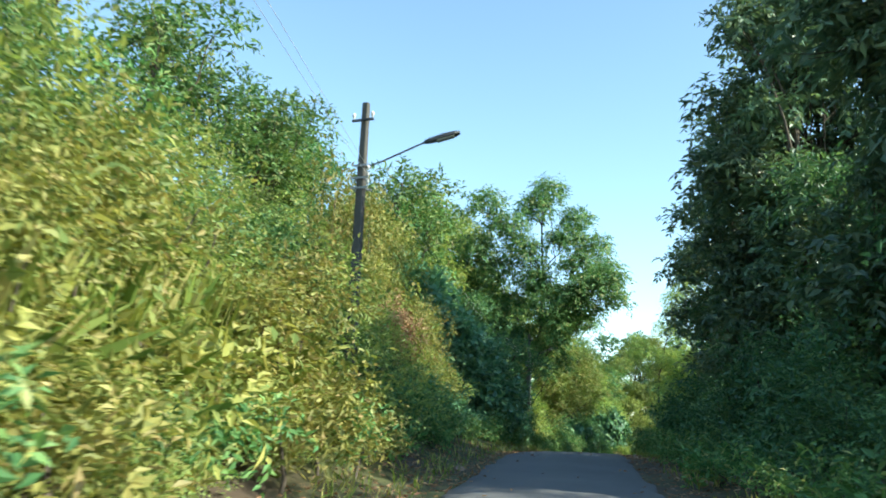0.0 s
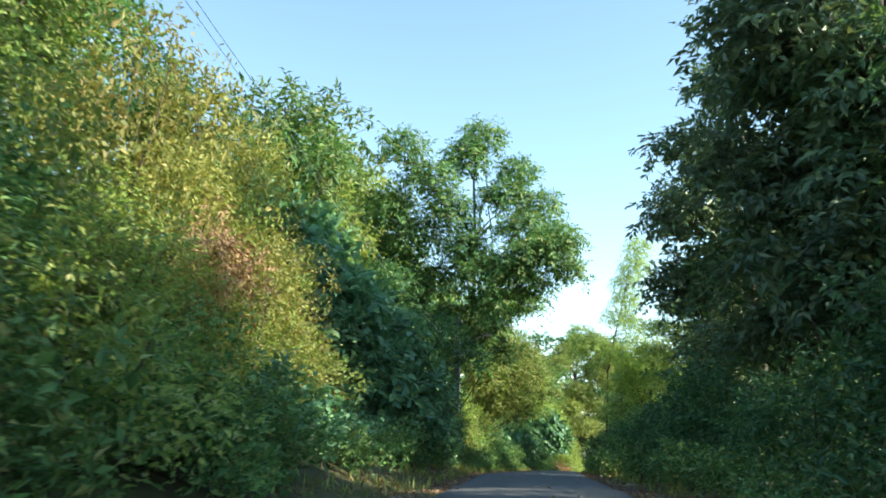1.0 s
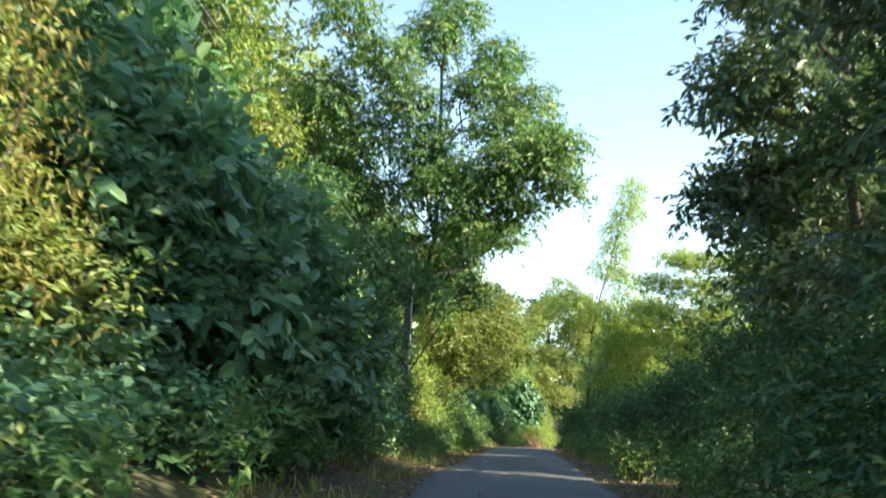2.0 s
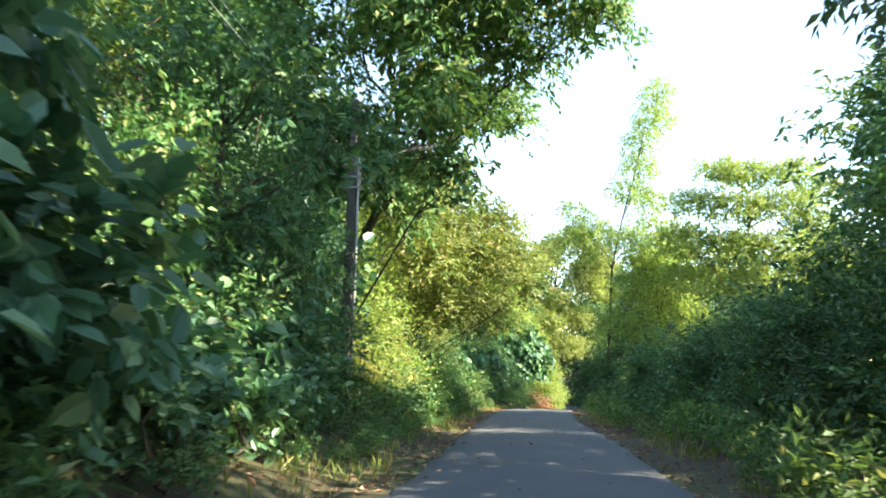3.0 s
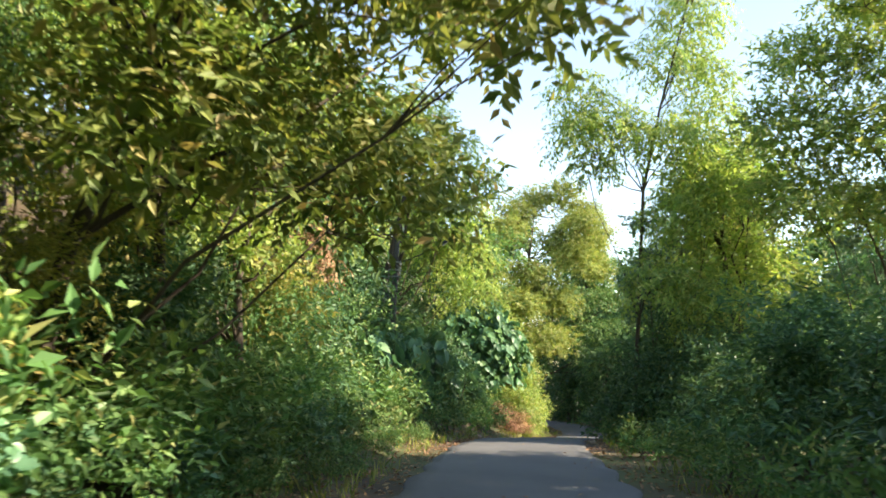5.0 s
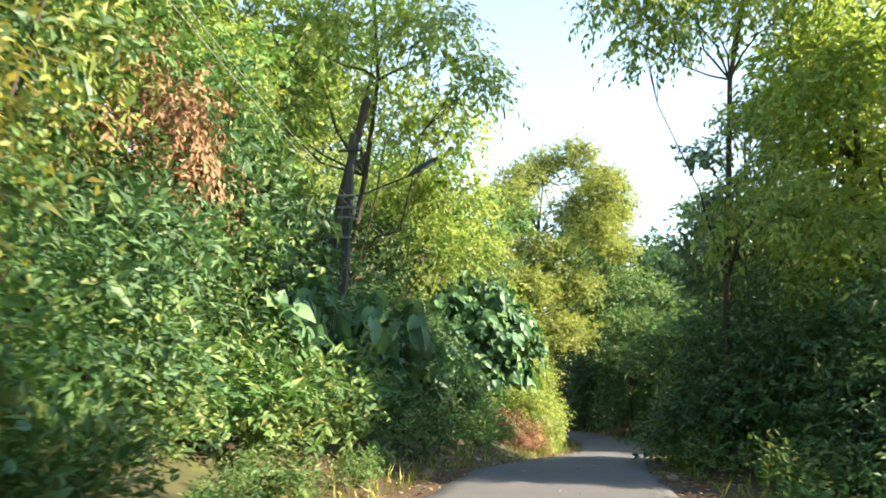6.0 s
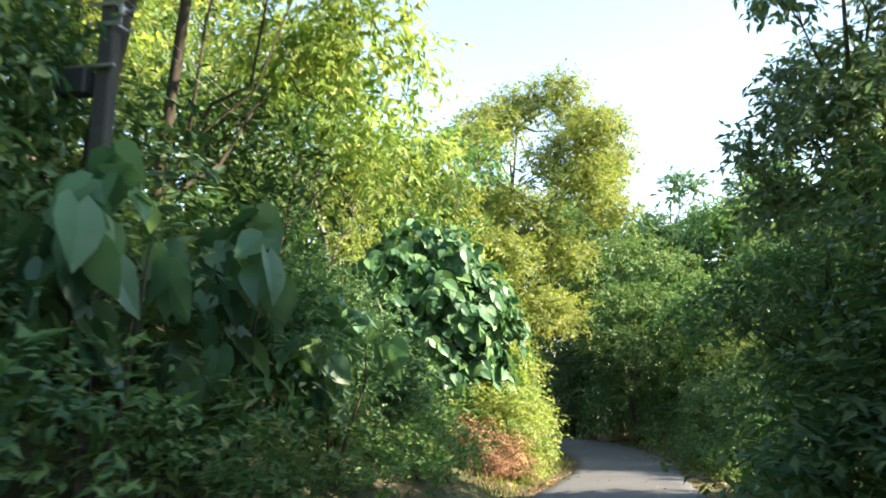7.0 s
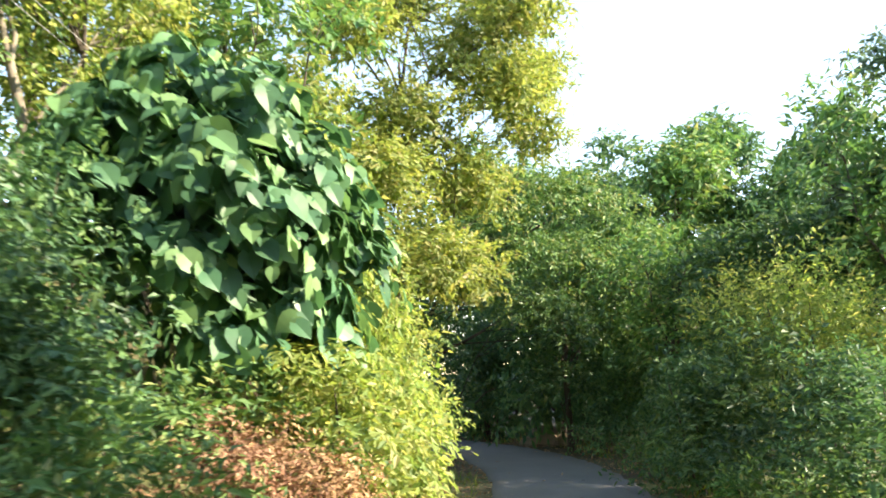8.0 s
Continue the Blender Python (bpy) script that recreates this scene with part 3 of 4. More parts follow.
put("hill2", 1.0, 53.0, None, 0.9, 100)
row(23, 35, 2.6, -12.4, 0.6, ["hill1", "hill0"], 0.88)
row(6, 24, 2.4, -11.0, 0.5, LIME + MID, 1.2)
row(35, 48, 2.8, -11.8, 0.6, ["hill0", "hill2", "hill1"], 0.85)
row(48, 62, 3.0, -11.4, 0.8, ["hill0", "hill1", "hill2"], 1.2)
for x, y, k, s, t in ((3.7, 47.2, "hill2", 0.7, 1.1), (4.3, 49.4, "dark1", 0.9, 1.7), (4.3, 51.4, "mid0", 0.75, 1.5), (3.2, 45.2, "mid2", 0.9, 1.5)):
    put(k, x, y, None, s, x * 59 + y * 31, t)
row(20, 50, 5.4, -16.5, 0.8, ["hill0", "hill1", "hill2"], 0.9)
row(52, 64, 4.2, -15.5, 1.0, ["hill0", "hill1", "hill2"], 1.15)
row(60, 112, 3.6, -10.0, 0.8, ["hill0", "hill1", "hill1"], 1.0)
row(60, 116, 5.8, -15.0, 1.0, ["hill0", "hill1", "hill2"], 1.25)

# ---- the right of the road ----
# those near y 12-18, 48 and 60-80 are unseen, added to cast shade
for x, y, k, s, a in ((12.4, 15.8, 0, 1.05, 20), (14.2, 12.2, 1, 1.0, 60), (16.0, 18.4, 0, 1.1, 100), (12.4, 22, 1, 0.52, 90), (14.0, 30.0, 0, 1.12, 160), (18.0, 32.0, 1, 1.1, 200), (19.8, 48.2, 1, 0.9, 30), (15.0, 36, 1, 0.98, 240), (16.3, 42.6, 0, 0.98, 310), (27.5, 60.0, 1, 0.85, 20), (30.5, 64.0, 0, 0.9, 70), (34.5, 79.5, 1, 0.62, 80), (15.6, 31.6, 1, 1.12, 20), (13.0, 18.2, 1, 1.15, 150)):
    put("right%d" % k, x, y, None, s, a)
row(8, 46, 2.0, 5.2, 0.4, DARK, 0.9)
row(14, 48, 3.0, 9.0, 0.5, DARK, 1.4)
# row added behind the others to keep sun off the left bank
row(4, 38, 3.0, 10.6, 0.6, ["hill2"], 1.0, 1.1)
# dark kinds alone in these two rows; their leaf colour deepens the shade
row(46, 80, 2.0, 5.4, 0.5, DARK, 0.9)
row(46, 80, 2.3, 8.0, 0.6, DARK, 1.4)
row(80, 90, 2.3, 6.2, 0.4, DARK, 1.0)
row(102, 118, 3.4, 10.5, 0.8, ["hill0", "hill2"], 0.9)
row(2, 110, 1.9, 3.2, 0.3, HERB, 0.9)

# ---- single trees and bushes that stand out ----
def world_tree(key, name, label, seed, foot, trunk, blobs, *rest, **more):
    """A tree whose trunk and crown are given in the world's metres."""
    fx, fy = foot
    fz = ground_z(fx, fy) - 0.1
    rel = [(x - fx, y - fy, z - fz) for x, y, z in trunk]
    bl = [(x - fx, y - fy, z - fz, a, b, c) for x, y, z, a, b, c in blobs]
    ob = tree(key, name, label, seed, [(0, 0, -0.2), *rel], 3, bl, *rest, **more)
    ob.matrix_basis = pose(fx, fy, fz)
    KINDS[key][1] = True
    return ob


# leaning tree with an open crown over the road
world_tree("leaning", "leaning_tree", "leaning tree with an open crown hanging over the road", 101, (5.0, 58.4),
           [(5.6, 58.6, 3.5), (6.7, 58.8, 6.0), (7.3, 58.2, 9.0), (7.2, 57.2, 12.5), (7.0, 56.6, 16.0), (7.2, 56.5, 18.5)],
           [(7.4, 56.5, 18.3, 1.3, 1.3, 1.4), (6.4, 56.4, 17.0, 1.4, 1.4, 1.3), (2.9, 53.9, 16.6, 1.3, 1.3, 1.2), (4.2, 55.0, 15.2, 1.6, 1.6, 1.3), (5.6, 55.8, 13.6, 1.7, 1.7, 1.4),
            (8.6, 55.5, 14.6, 1.5, 1.5, 1.1), (9.3, 54.6, 12.6, 1.5, 1.5, 1.2), (10.6, 53.9, 11.2, 1.5, 1.4, 1.0), (11.6, 53.6, 10.2, 1.1, 1.1, 0.8), (9.0, 55.6, 10.6, 1.5, 1.5, 1.0), (7.2, 57.0, 11.2, 1.5, 1.4, 1.2),
            (3.6, 56.5, 12.2, 1.6, 1.6, 1.4), (4.8, 57.2, 10.0, 1.5, 1.5, 1.3), (10.4, 58.8, 9.2, 1.0, 1.0, 0.9), (9.2, 59.2, 9.4, 1.2, 1.2, 1.0), (8.3, 58.2, 7.6, 0.8, 0.8, 1.5), (5.8, 57.5, 8.0, 1.2, 1.2, 1.2), (8.4, 56.6, 8.8, 1.4, 1.4, 1.2), (10.0, 55.0, 9.6, 1.2, 1.2, 0.9), (6.4, 55.4, 11.6, 1.4, 1.4, 1.2), (7.6, 57.8, 5.8, 0.7, 0.7, 1.4), (9.6, 52.2, 10.8, 1.4, 1.4, 1.0), (8.2, 52.6, 10.0, 1.3, 1.3, 1.0), (11.0, 52.4, 11.4, 1.2, 1.2, 0.9), (10.5, 55.5, 14.2, 1.3, 1.3, 1.1), (9.4, 55.9, 16.2, 1.2, 1.2, 1.1), (11.3, 55.0, 12.6, 1.1, 1.1, 0.9), (2.2, 55.4, 13.6, 1.5, 1.5, 1.3), (3.0, 56.4, 9.6, 1.5, 1.5, 1.4), (6.6, 56.8, 6.6, 1.2, 1.2, 1.2), (4.4, 57.0, 7.2, 1.4, 1.4, 1.3), (7.6, 52.3, 7.6, 0.8, 0.8, 1.4), (8.0, 52.2, 5.6, 0.5, 0.5, 1.1), (6.8, 52.6, 9.4, 1.2, 1.2, 1.1)],
           LEAF_MID, 6800, 8, 0.6, 0.24, r0=0.17, droop=0.4, shape="blade", core=0.15, face=0.9)
# olive-gold broadleaf leaning out from the bank
world_tree("golden", "tree", "olive-gold broadleaf tree lit by the sun", 103, (7.6, 66.0),
           [(8.0, 65.8, 2.5), (8.7, 65.6, 4.2), (9.3, 65.4, 6.0), (9.6, 65.3, 8.0)],
           [(9.4, 65.6, 8.0, 1.6, 1.6, 1.3), (11.3, 65.2, 6.7, 1.4, 1.4, 1.2), (12.6, 66.8, 6.1, 1.1, 1.1, 0.9), (11.5, 64.2, 5.2, 1.4, 1.4, 1.1), (12.2, 62.8, 4.3, 0.8, 0.8, 0.6), (9.6, 63.6, 5.6, 1.6, 1.6, 1.4),
            (8.0, 63.6, 7.0, 1.5, 1.5, 1.3), (7.2, 65.0, 8.6, 1.5, 1.5, 1.2), (10.6, 66.6, 4.2, 1.5, 1.5, 1.2), (9.2, 64.4, 3.4, 1.4, 1.4, 1.1), (11.6, 67.6, 3.6, 1.4, 1.4, 1.2), (8.6, 61.8, 5.0, 1.3, 1.3, 1.1)],
           LEAF_OLIVE, 3000, 7, 0.55, 0.2, r0=0.12, droop=0.2, core=0.2, face=1.0)
# slender tall tree by the right-hand verge
world_tree("slender", "slender_tree", "tall slender tree with feathery drooping foliage", 105, (21.9, 82.8),
           [(22.1, 82.7, 3.0), (22.3, 82.7, 7.5), (22.9, 82.6, 10.5), (23.7, 82.5, 13.5), (24.6, 82.5, 17.5)],
           [(25.3, 82.5, 18.6, 1.2, 1.2, 1.4), (25.0, 82.5, 17.0, 1.5, 1.5, 1.2), (24.2, 82.5, 15.4, 1.4, 1.4, 1.2), (24.1, 82.5, 13.8, 1.5, 1.5, 1.2), (23.4, 82.5, 12.2, 1.6, 1.6, 1.1), (24.6, 82.4, 11.6, 1.2, 1.2, 1.0), (20.0, 82.9, 10.9, 1.2, 1.2, 0.9), (20.9, 82.8, 9.8, 1.4, 1.4, 1.1), (19.9, 82.6, 9.2, 1.1, 1.1, 1.0), (20.6, 82.9, 8.2, 1.0, 1.0, 0.8),
            (24.4, 82.2, 10.0, 1.4, 1.4, 1.0), (22.2, 82.8, 9.4, 1.1, 1.1, 1.0), (24.6, 82.8, 7.8, 1.5, 1.5, 1.2), (23.2, 81.6, 6.2, 1.5, 1.5, 1.2), (25.4, 82.4, 5.4, 1.6, 1.6, 1.2), (22.8, 81.2, 8.8, 1.3, 1.3, 1.0), (24.2, 81.0, 7.0, 1.5, 1.5, 1.1), (22.0, 81.0, 4.0, 1.2, 1.2, 1.2), (23.6, 80.6, 3.4, 1.4, 1.4, 1.2)],
           LEAF_LIME, 3800, 8, 0.6, 0.18, r0=0.08, droop=0.55, shape="blade", core=0.12, face=0.9)
# flat-topped tree on the right
world_tree("umbrella", "flat_topped_tree", "flat-topped spreading tree with fine yellow-green foliage", 107, (29.0, 78.0),
           [(29.0, 78.0, 3.0), (28.7, 77.8, 6.5), (28.4, 77.5, 9.5), (28.3, 77.3, 11.5)],
           [(28.0, 77.0, 12.2, 2.0, 2.0, 0.6), (26.0, 76.0, 12.3, 1.4, 1.4, 0.5), (30.4, 76.4, 12.4, 1.8, 1.8, 0.6), (32.5, 77.0, 11.6, 1.6, 1.6, 0.6), (25.2, 77.6, 10.6, 1.5, 1.5, 0.8), (27.2, 76.2, 10.2, 1.8, 1.8, 0.9), (29.8, 76.0, 10.4, 1.8, 1.8, 0.9),
            (32.0, 76.8, 9.4, 1.8, 1.8, 1.0), (24.6, 77.5, 8.4, 1.6, 1.6, 1.1), (26.8, 76.5, 8.0, 1.8, 1.8, 1.1), (29.2, 76.0, 8.0, 1.8, 1.8, 1.1), (31.8, 76.2, 7.2, 1.9, 1.9, 1.1), (25.2, 77.8, 6.2, 1.7, 1.7, 1.2), (28.0, 76.4, 6.0, 1.9, 1.9, 1.2), (30.8, 76.0, 5.2, 1.9, 1.9, 1.2)],
           LEAF_LIME, 4300, 8, 0.6, 0.22, r0=0.14, droop=0.12, core=0.15, face=0.9)
# yellow-green tree behind the third pole
world_tree("lime_tree", "tree", "tall yellow-green tree arching over a street lamp", 109, (14.0, 89.4),
           [(14.2, 88.8, 3.0), (14.6, 88.0, 6.0), (14.8, 87.4, 8.5), (14.6, 87.2, 10.8)],
           [(14.6, 86.8, 10.6, 1.7, 1.7, 1.3), (15.9, 86.0, 9.2, 1.3, 1.3, 1.0), (17.0, 86.0, 8.0, 1.0, 1.0, 0.9), (13.0, 87.4, 9.2, 1.7, 1.7, 1.3), (11.4, 86.6, 10.4, 1.6, 1.6, 1.3), (12.0, 87.2, 7.4, 1.6, 1.6, 1.2), (16.6, 88.2, 7.2, 1.4, 1.4, 1.2),
            (17.2, 89.6, 5.8, 1.4, 1.4, 1.2), (15.4, 88.4, 8.0, 1.4, 1.4, 1.2), (10.6, 86.0, 8.0, 1.6, 1.6, 1.3), (17.9, 91.5, 4.4, 1.4, 1.4, 1.2), (16.2, 91.0, 6.0, 1.5, 1.5, 1.2)],
           LEAF_LIME, 2700, 8, 0.6, 0.2, r0=0.12, droop=0.5, core=0.08, face=1.0)
# feathery tall tree past the heart-leaved mound
world_tree("feathery", "tree", "tall yellow-green tree with an open airy crown", 111, (25.6, 114.0),
           [(25.8, 113.5, 2.0), (26.2, 113.0, 5.5), (27.0, 112.6, 9.0), (27.6, 113.5, 12.5)],
           [(27.8, 114.4, 13.4, 1.7, 1.7, 1.3), (26.0, 113.0, 12.0, 1.6, 1.6, 1.3), (30.2, 110.0, 11.3, 1.7, 1.7, 1.1), (28.8, 111.0, 10.0, 1.8, 1.8, 1.3), (30.0, 110.6, 8.6, 1.6, 1.6, 1.2), (24.6, 111.0, 10.4, 1.7, 1.7, 1.4), (23.0, 110.0, 7.6, 1.8, 1.8, 1.4),
            (26.6, 110.6, 7.4, 1.9, 1.9, 1.4), (28.6, 111.5, 5.8, 1.8, 1.8, 1.4), (25.0, 109.0, 5.2, 1.8, 1.8, 1.4), (27.0, 110.0, 3.0, 1.8, 1.8, 1.4), (29.2, 113.0, 3.0, 1.6, 1.6, 1.4), (29.6, 113.0, 14.0, 1.6, 1.6, 1.2), (31.4, 114.0, 12.8, 1.6, 1.6, 1.2), (33.0, 115.0, 11.2, 1.5, 1.5, 1.2), (31.6, 113.4, 10.2, 1.6, 1.6, 1.2), (32.6, 114.4, 8.6, 1.5, 1.5, 1.2)],
           LEAF_LIME, 4200, 8, 0.65, 0.24, r0=0.16, droop=0.25, core=0.4, face=1.0)
# olive trees that arch over the road where it turns into the shade
world_tree("arch", "tree", "olive-green tree arching low over the shaded road", 113, (27.6, 118.0),
           [(28.2, 117.8, 0.0), (29.6, 117.2, 2.6), (32.4, 116.4, 4.8), (34.6, 116.0, 6.2)],
           [(31.0, 114.6, 5.0, 1.6, 1.6, 1.3), (32.6, 114.8, 6.2, 1.6, 1.6, 1.2), (34.4, 115.2, 6.6, 1.6, 1.6, 1.2), (36.2, 115.6, 6.0, 1.6, 1.6, 1.2), (37.8, 116.2, 4.8, 1.5, 1.5, 1.2), (30.2, 114.6, 3.0, 1.5, 1.5, 1.2), (32.4, 114.4, 3.8, 1.6, 1.6, 1.2),
            (34.2, 114.8, 4.2, 1.6, 1.6, 1.1), (36.0, 115.2, 3.6, 1.5, 1.5, 1.1), (37.6, 115.6, 2.6, 1.4, 1.4, 1.0), (32.2, 114.6, 1.8, 1.3, 1.3, 0.9), (34.0, 114.8, 2.2, 1.3, 1.3, 0.8), (35.6, 115.2, 1.9, 1.2, 1.2, 0.8), (28.2, 115.4, 1.4, 1.3, 1.3, 1.2), (27.4, 116.0, -0.6, 1.2, 1.2, 1.2)],
           LEAF_MID, 1900, 7, 0.55, 0.2, r0=0.13, droop=0.35, core=0.3, face=0.9)
# dark round trees that close the far end, and the arch of leaves over the road there
for i, (x, y, h, r) in enumerate(((43.8, 122.0, 13.6, 3.8), (48.2, 121.5, 13.6, 3.6), (41.2, 125.0, 13.0, 3.2), (52.0, 120.5, 15.5, 4.0), (37.5, 123.0, 8.2, 2.8), (38.4, 131.5, 13.0, 3.8), (37.4, 118.4, 7.0, 2.6), (57.5, 118.0, 16.0, 4.2))):
    low = -2.4 if i in (3, 4, 6, 7) else 0.4
    mid = (h + low) / 2
    world_tree("far%d" % i, "tree", "dense dark-green tree closing the end of the road", 120 + i, (x + (2.5 if i == 5 else 0), y),
               [(x, y, low + 1.0), (x + 0.2, y, mid), (x, y, h - 4.0)],
               crown_blobs(140 + i, (x, y, mid), r * 0.72, (h - low) * 0.42, 20, r * 0.5, 0.1), LEAF_MID if i in (0, 4, 5, 6) else LEAF_DARK, 1000, 6, 0.7, 0.42, r0=0.2, droop=0.3, core=0.6, face=0.8)
for x, y, k, s, t in ((47.0, 132, "dark1", 1.9, 1.6), (43.5, 129, "dark2", 1.5, 1.5), (42.0, 124, "dark0", 1.4, 1.5),
                      (40.4, 119.5, "dark1", 1.4, 1.5), (47.0, 124, "mid0", 2.0, 1.7), (51.0, 122, "mid1", 2.2, 1.8), (33.4, 121.4, "dark1", 1.3, 1.5), (33.6, 125, "dark0", 1.5, 1.5), (57.0, 116, "mid1", 2.2, 1.8)):
    put(k, x, y, None, s, x * 83 % 360, t)
# the last, oversized bush is hidden and only added for its shade
for x, y, k, s, t in ((21.8, 80.0, "dark2", 0.95, 1.25), (23.4, 81.4, "dark0", 1.1, 1.3), (25.4, 89.6, "dark1", 1.0, 1.4), (22.2, 77.6, "dark0", 0.95, 1.0), (23.4, 80.2, "lime1", 1.1, 1.25), (24.6, 84.2, "dark2", 1.2, 1.3), (26.6, 87.2, "dark0", 1.1, 1.3), (25.4, 81.4, "mid0", 1.2, 1.3), (28.0, 84.0, "mid1", 1.5, 1.4), (32.0, 82.0, "dark1", 1.8, 1.6)):
    put(k, x, y, None, s, x * 47 % 360, t)
put("hill1", 9.6, 71.0, None, 0.85, 40)
put("hill1", 8.6, 68.5, None, 0.95, 140)
for x, y, k, s in ((4.0, 74.0, "hill0", 1.2), (6.0, 80.0, "hill1", 1.2), (3.0, 68.0, "hill1", 1.2), (8.0, 78.0, "hill0", 1.1), (0.0, 60.0, "hill2", 1.2)):
    put(k, x, y, None, s, x * 61 % 360)
for i, (x, y, k, s) in enumerate(((22, 150, 0, 1.5), (30, 152, 1, 1.5), (38, 154, 3, 1.5), (46, 152, 0, 1.5), (54, 148, 1, 1.5), (62, 142, 3, 1.5), (70, 136, 0, 1.5), (66, 124, 1, 1.3))):
    put("far%d" % k, x, y, -3.2, s, i * 73)
# the heart-leaved creeper mound
hx, hy = 20.2, 100.0
hz = ground_z(hx, hy) + 0.1
shrub("heart", "heart_leaved_creeper", "mound of creeper with large heart-shaped leaves", 151, 4.9, 6.1, LEAF_HEART, 900, 5, 0.5, 0.34, "heart", 0.75, 0, 1.4, core=0.0, back=1.0,
      masses=[(0.5, 0.2, 3.3, 1.8, 1.6, 2.2), (-0.2, -0.3, 5.1, 0.9, 0.9, 0.8), (0.8, -0.4, 4.7, 1.0, 1.0, 0.9), (1.6, -0.4, 3.7, 1.0, 1.0, 0.9), (2.2, -0.2, 2.6, 0.8, 0.8, 0.8), (-0.9, -0.4, 4.3, 1.0, 1.0, 0.9), (-1.0, -0.6, 3.2, 1.0, 1.0, 0.9),
              (0.2, -1.0, 3.7, 1.1, 1.0, 1.0), (1.2, -0.9, 2.9, 1.0, 1.0, 0.9), (0.0, -0.9, 2.4, 1.0, 0.9, 0.9), (1.5, -0.8, 1.8, 0.8, 0.8, 0.7), (0.6, -0.9, 1.4, 0.8, 0.8, 0.6)])
KINDS["heart"][0].matrix_basis = pose(hx, hy, hz)
for x, y, k, s, t in ((22.6, 101.4, "lime0", 1.0, 1.5), (23.6, 103.0, "lime1", 0.95, 1.6), (22.0, 103.6, "lime2", 1.2, 1.8), (24.4, 105.2, "lime0", 1.0, 1.4), (22.7, 99.2, "curtain0", 1.1, 1.3), (22.5, 97.6, "curtain1", 0.95, 1.0), (22.9, 98.6, "curtain0", 0.85, 1.0), (21.8, 98.2, "curtain1", 0.9, 0.95), (23.3, 100.2, "curtain0", 0.9, 1.15), (23.1, 101.0, "curtain1", 1.0, 1.5), (22.4, 96.8, "curtain0", 0.55, 0.9), (23.9, 101.9, "curtain1", 0.9, 1.3), (23.0, 102.2, "curtain0", 1.3, 1.6), 
                      # dark kinds at the mound's foot imitate the shade there
                      (17.9, 95.0, "dark0", 0.85, 1.1), (17.0, 92.6, "dark2", 0.9, 1.1), (15.6, 89.6, "dark1", 0.95, 1.15), (18.4, 98.0, "dark1", 0.95, 1.2)):
    put(k, x, y, None, s, x * 77 % 360, t)
put("red", 10.5, 80.2, 3.2, 0.95, 200, 1.4, "rusty dry creeper hanging among green bushes")
for x, y, s, t in ((-1.5, 28.6, 0.85, 1.25), (21.4, 96.6, 0.75, 0.75), (20.7, 96.2, 0.7, 0.75), (22.0, 96.6, 0.55, 0.6), (21.0, 95.6, 0.5, 0.6)):
    put("red", x, y, ground_z(x, y) + (1.5 if s > 0.8 else 0.1), s, x * 50, t)
world_tree("crooked", "crooked_tree", "crooked pale-barked tree half hidden by creepers", 117, (16.6, 102.6),
           [(17.0, 101.8, 2.6), (17.7, 101.4, 3.8), (17.4, 101.4, 5.0), (17.0, 101.6, 6.6)],
           [(17.0, 101.6, 7.2, 1.5, 1.5, 1.0), (15.6, 102.0, 6.2, 1.5, 1.5, 1.1), (18.8, 102.6, 6.6, 1.3, 1.3, 1.0)],
           LEAF_LIME, 500, 7, 0.5, 0.2, r0=0.17, droop=0.3, bark=BARK_PALE)
shrub("teak", "large_leaved_sapling", "slender sapling with very large drooping leaves", 161, 1.5, 3.4, LEAF_BIG, 30, 3, 0.5, 0.4, "heart", 0.6, 9, 1.0, stems=4, core=0.0, back=0.8)
for x, y, s, t in ((13.2, 81.8, 0.8, 1.4), (14.4, 83.8, 0.9, 1.3), (15.4, 86.2, 1.05, 1.15), (16.8, 88.4, 1.0, 1.0), (12.7, 79.8, 0.8, 1.1), (4.5, 46.2, 0.8, 0.8), (4.3, 44.4, 0.7, 0.7)):
    put("teak", x, y, None, s, x * 131 % 360, t)
# right-hand side past the slender tree
shrub("feather", "feathery_bush", "rounded feathery bush with sunlit yellow-green top", 171, 4.4, 5.2, LEAF_LIME, 1400, 7, 0.7, 0.15, "narrow", 0.05, 20, 0.9, back=0.7)
put("feather", 32.4, 101.0, None, 1.0, 30)
# two trees added out of view to shade the bushes by the road
put("hill2", 38.2, 98.6, None, 1.1, 70)
put("hill2", 34.4, 97.0, None, 0.62, 110)
put("hill0", 35.2, 109.6, None, 0.95, 50)
put("hill2", 33.6, 114.2, None, 0.85, 90)
put("hill2", 37.2, 106.4, None, 1.05, 20)
put("hill2", 37.4, 112.4, None, 0.95, 80)
put("dark1", 30.0, 101.2, None, 0.9, 40, 1.1)
put("dark2", 31.2, 103.4, None, 1.0, 10, 1.2)
put("right1", 26.9, 89.8, None, 0.66, 200)
# tree and bushes added to keep sun off the bank opposite
put("hill1", 25.0, 82.0, None, 1.3, 70)
put("dark1", 24.0, 85.4, None, 1.5, 30)
put("dark0", 22.9, 83.2, None, 1.3, 250)
put("hill1", 26.8, 84.6, None, 1.15, 20, 1.35)
# more added shade casters; the tall one stands unseen
put("right0", 33.4, 84.6, None, 0.62, 20)
put("hill2", 25.4, 85.4, None, 0.75, 60)
put("hill2", 24.3, 87.4, None, 0.6, 10)
put("hill2", 9.5, 88.5, None, 0.9, 20)
put("hill0", 11.4, 91.5, None, 0.9, 80)
put("hill2", 7.2, 85.4, None, 0.95, 140)
put("hill0", 10.2, 83.6, None, 0.8, 220)
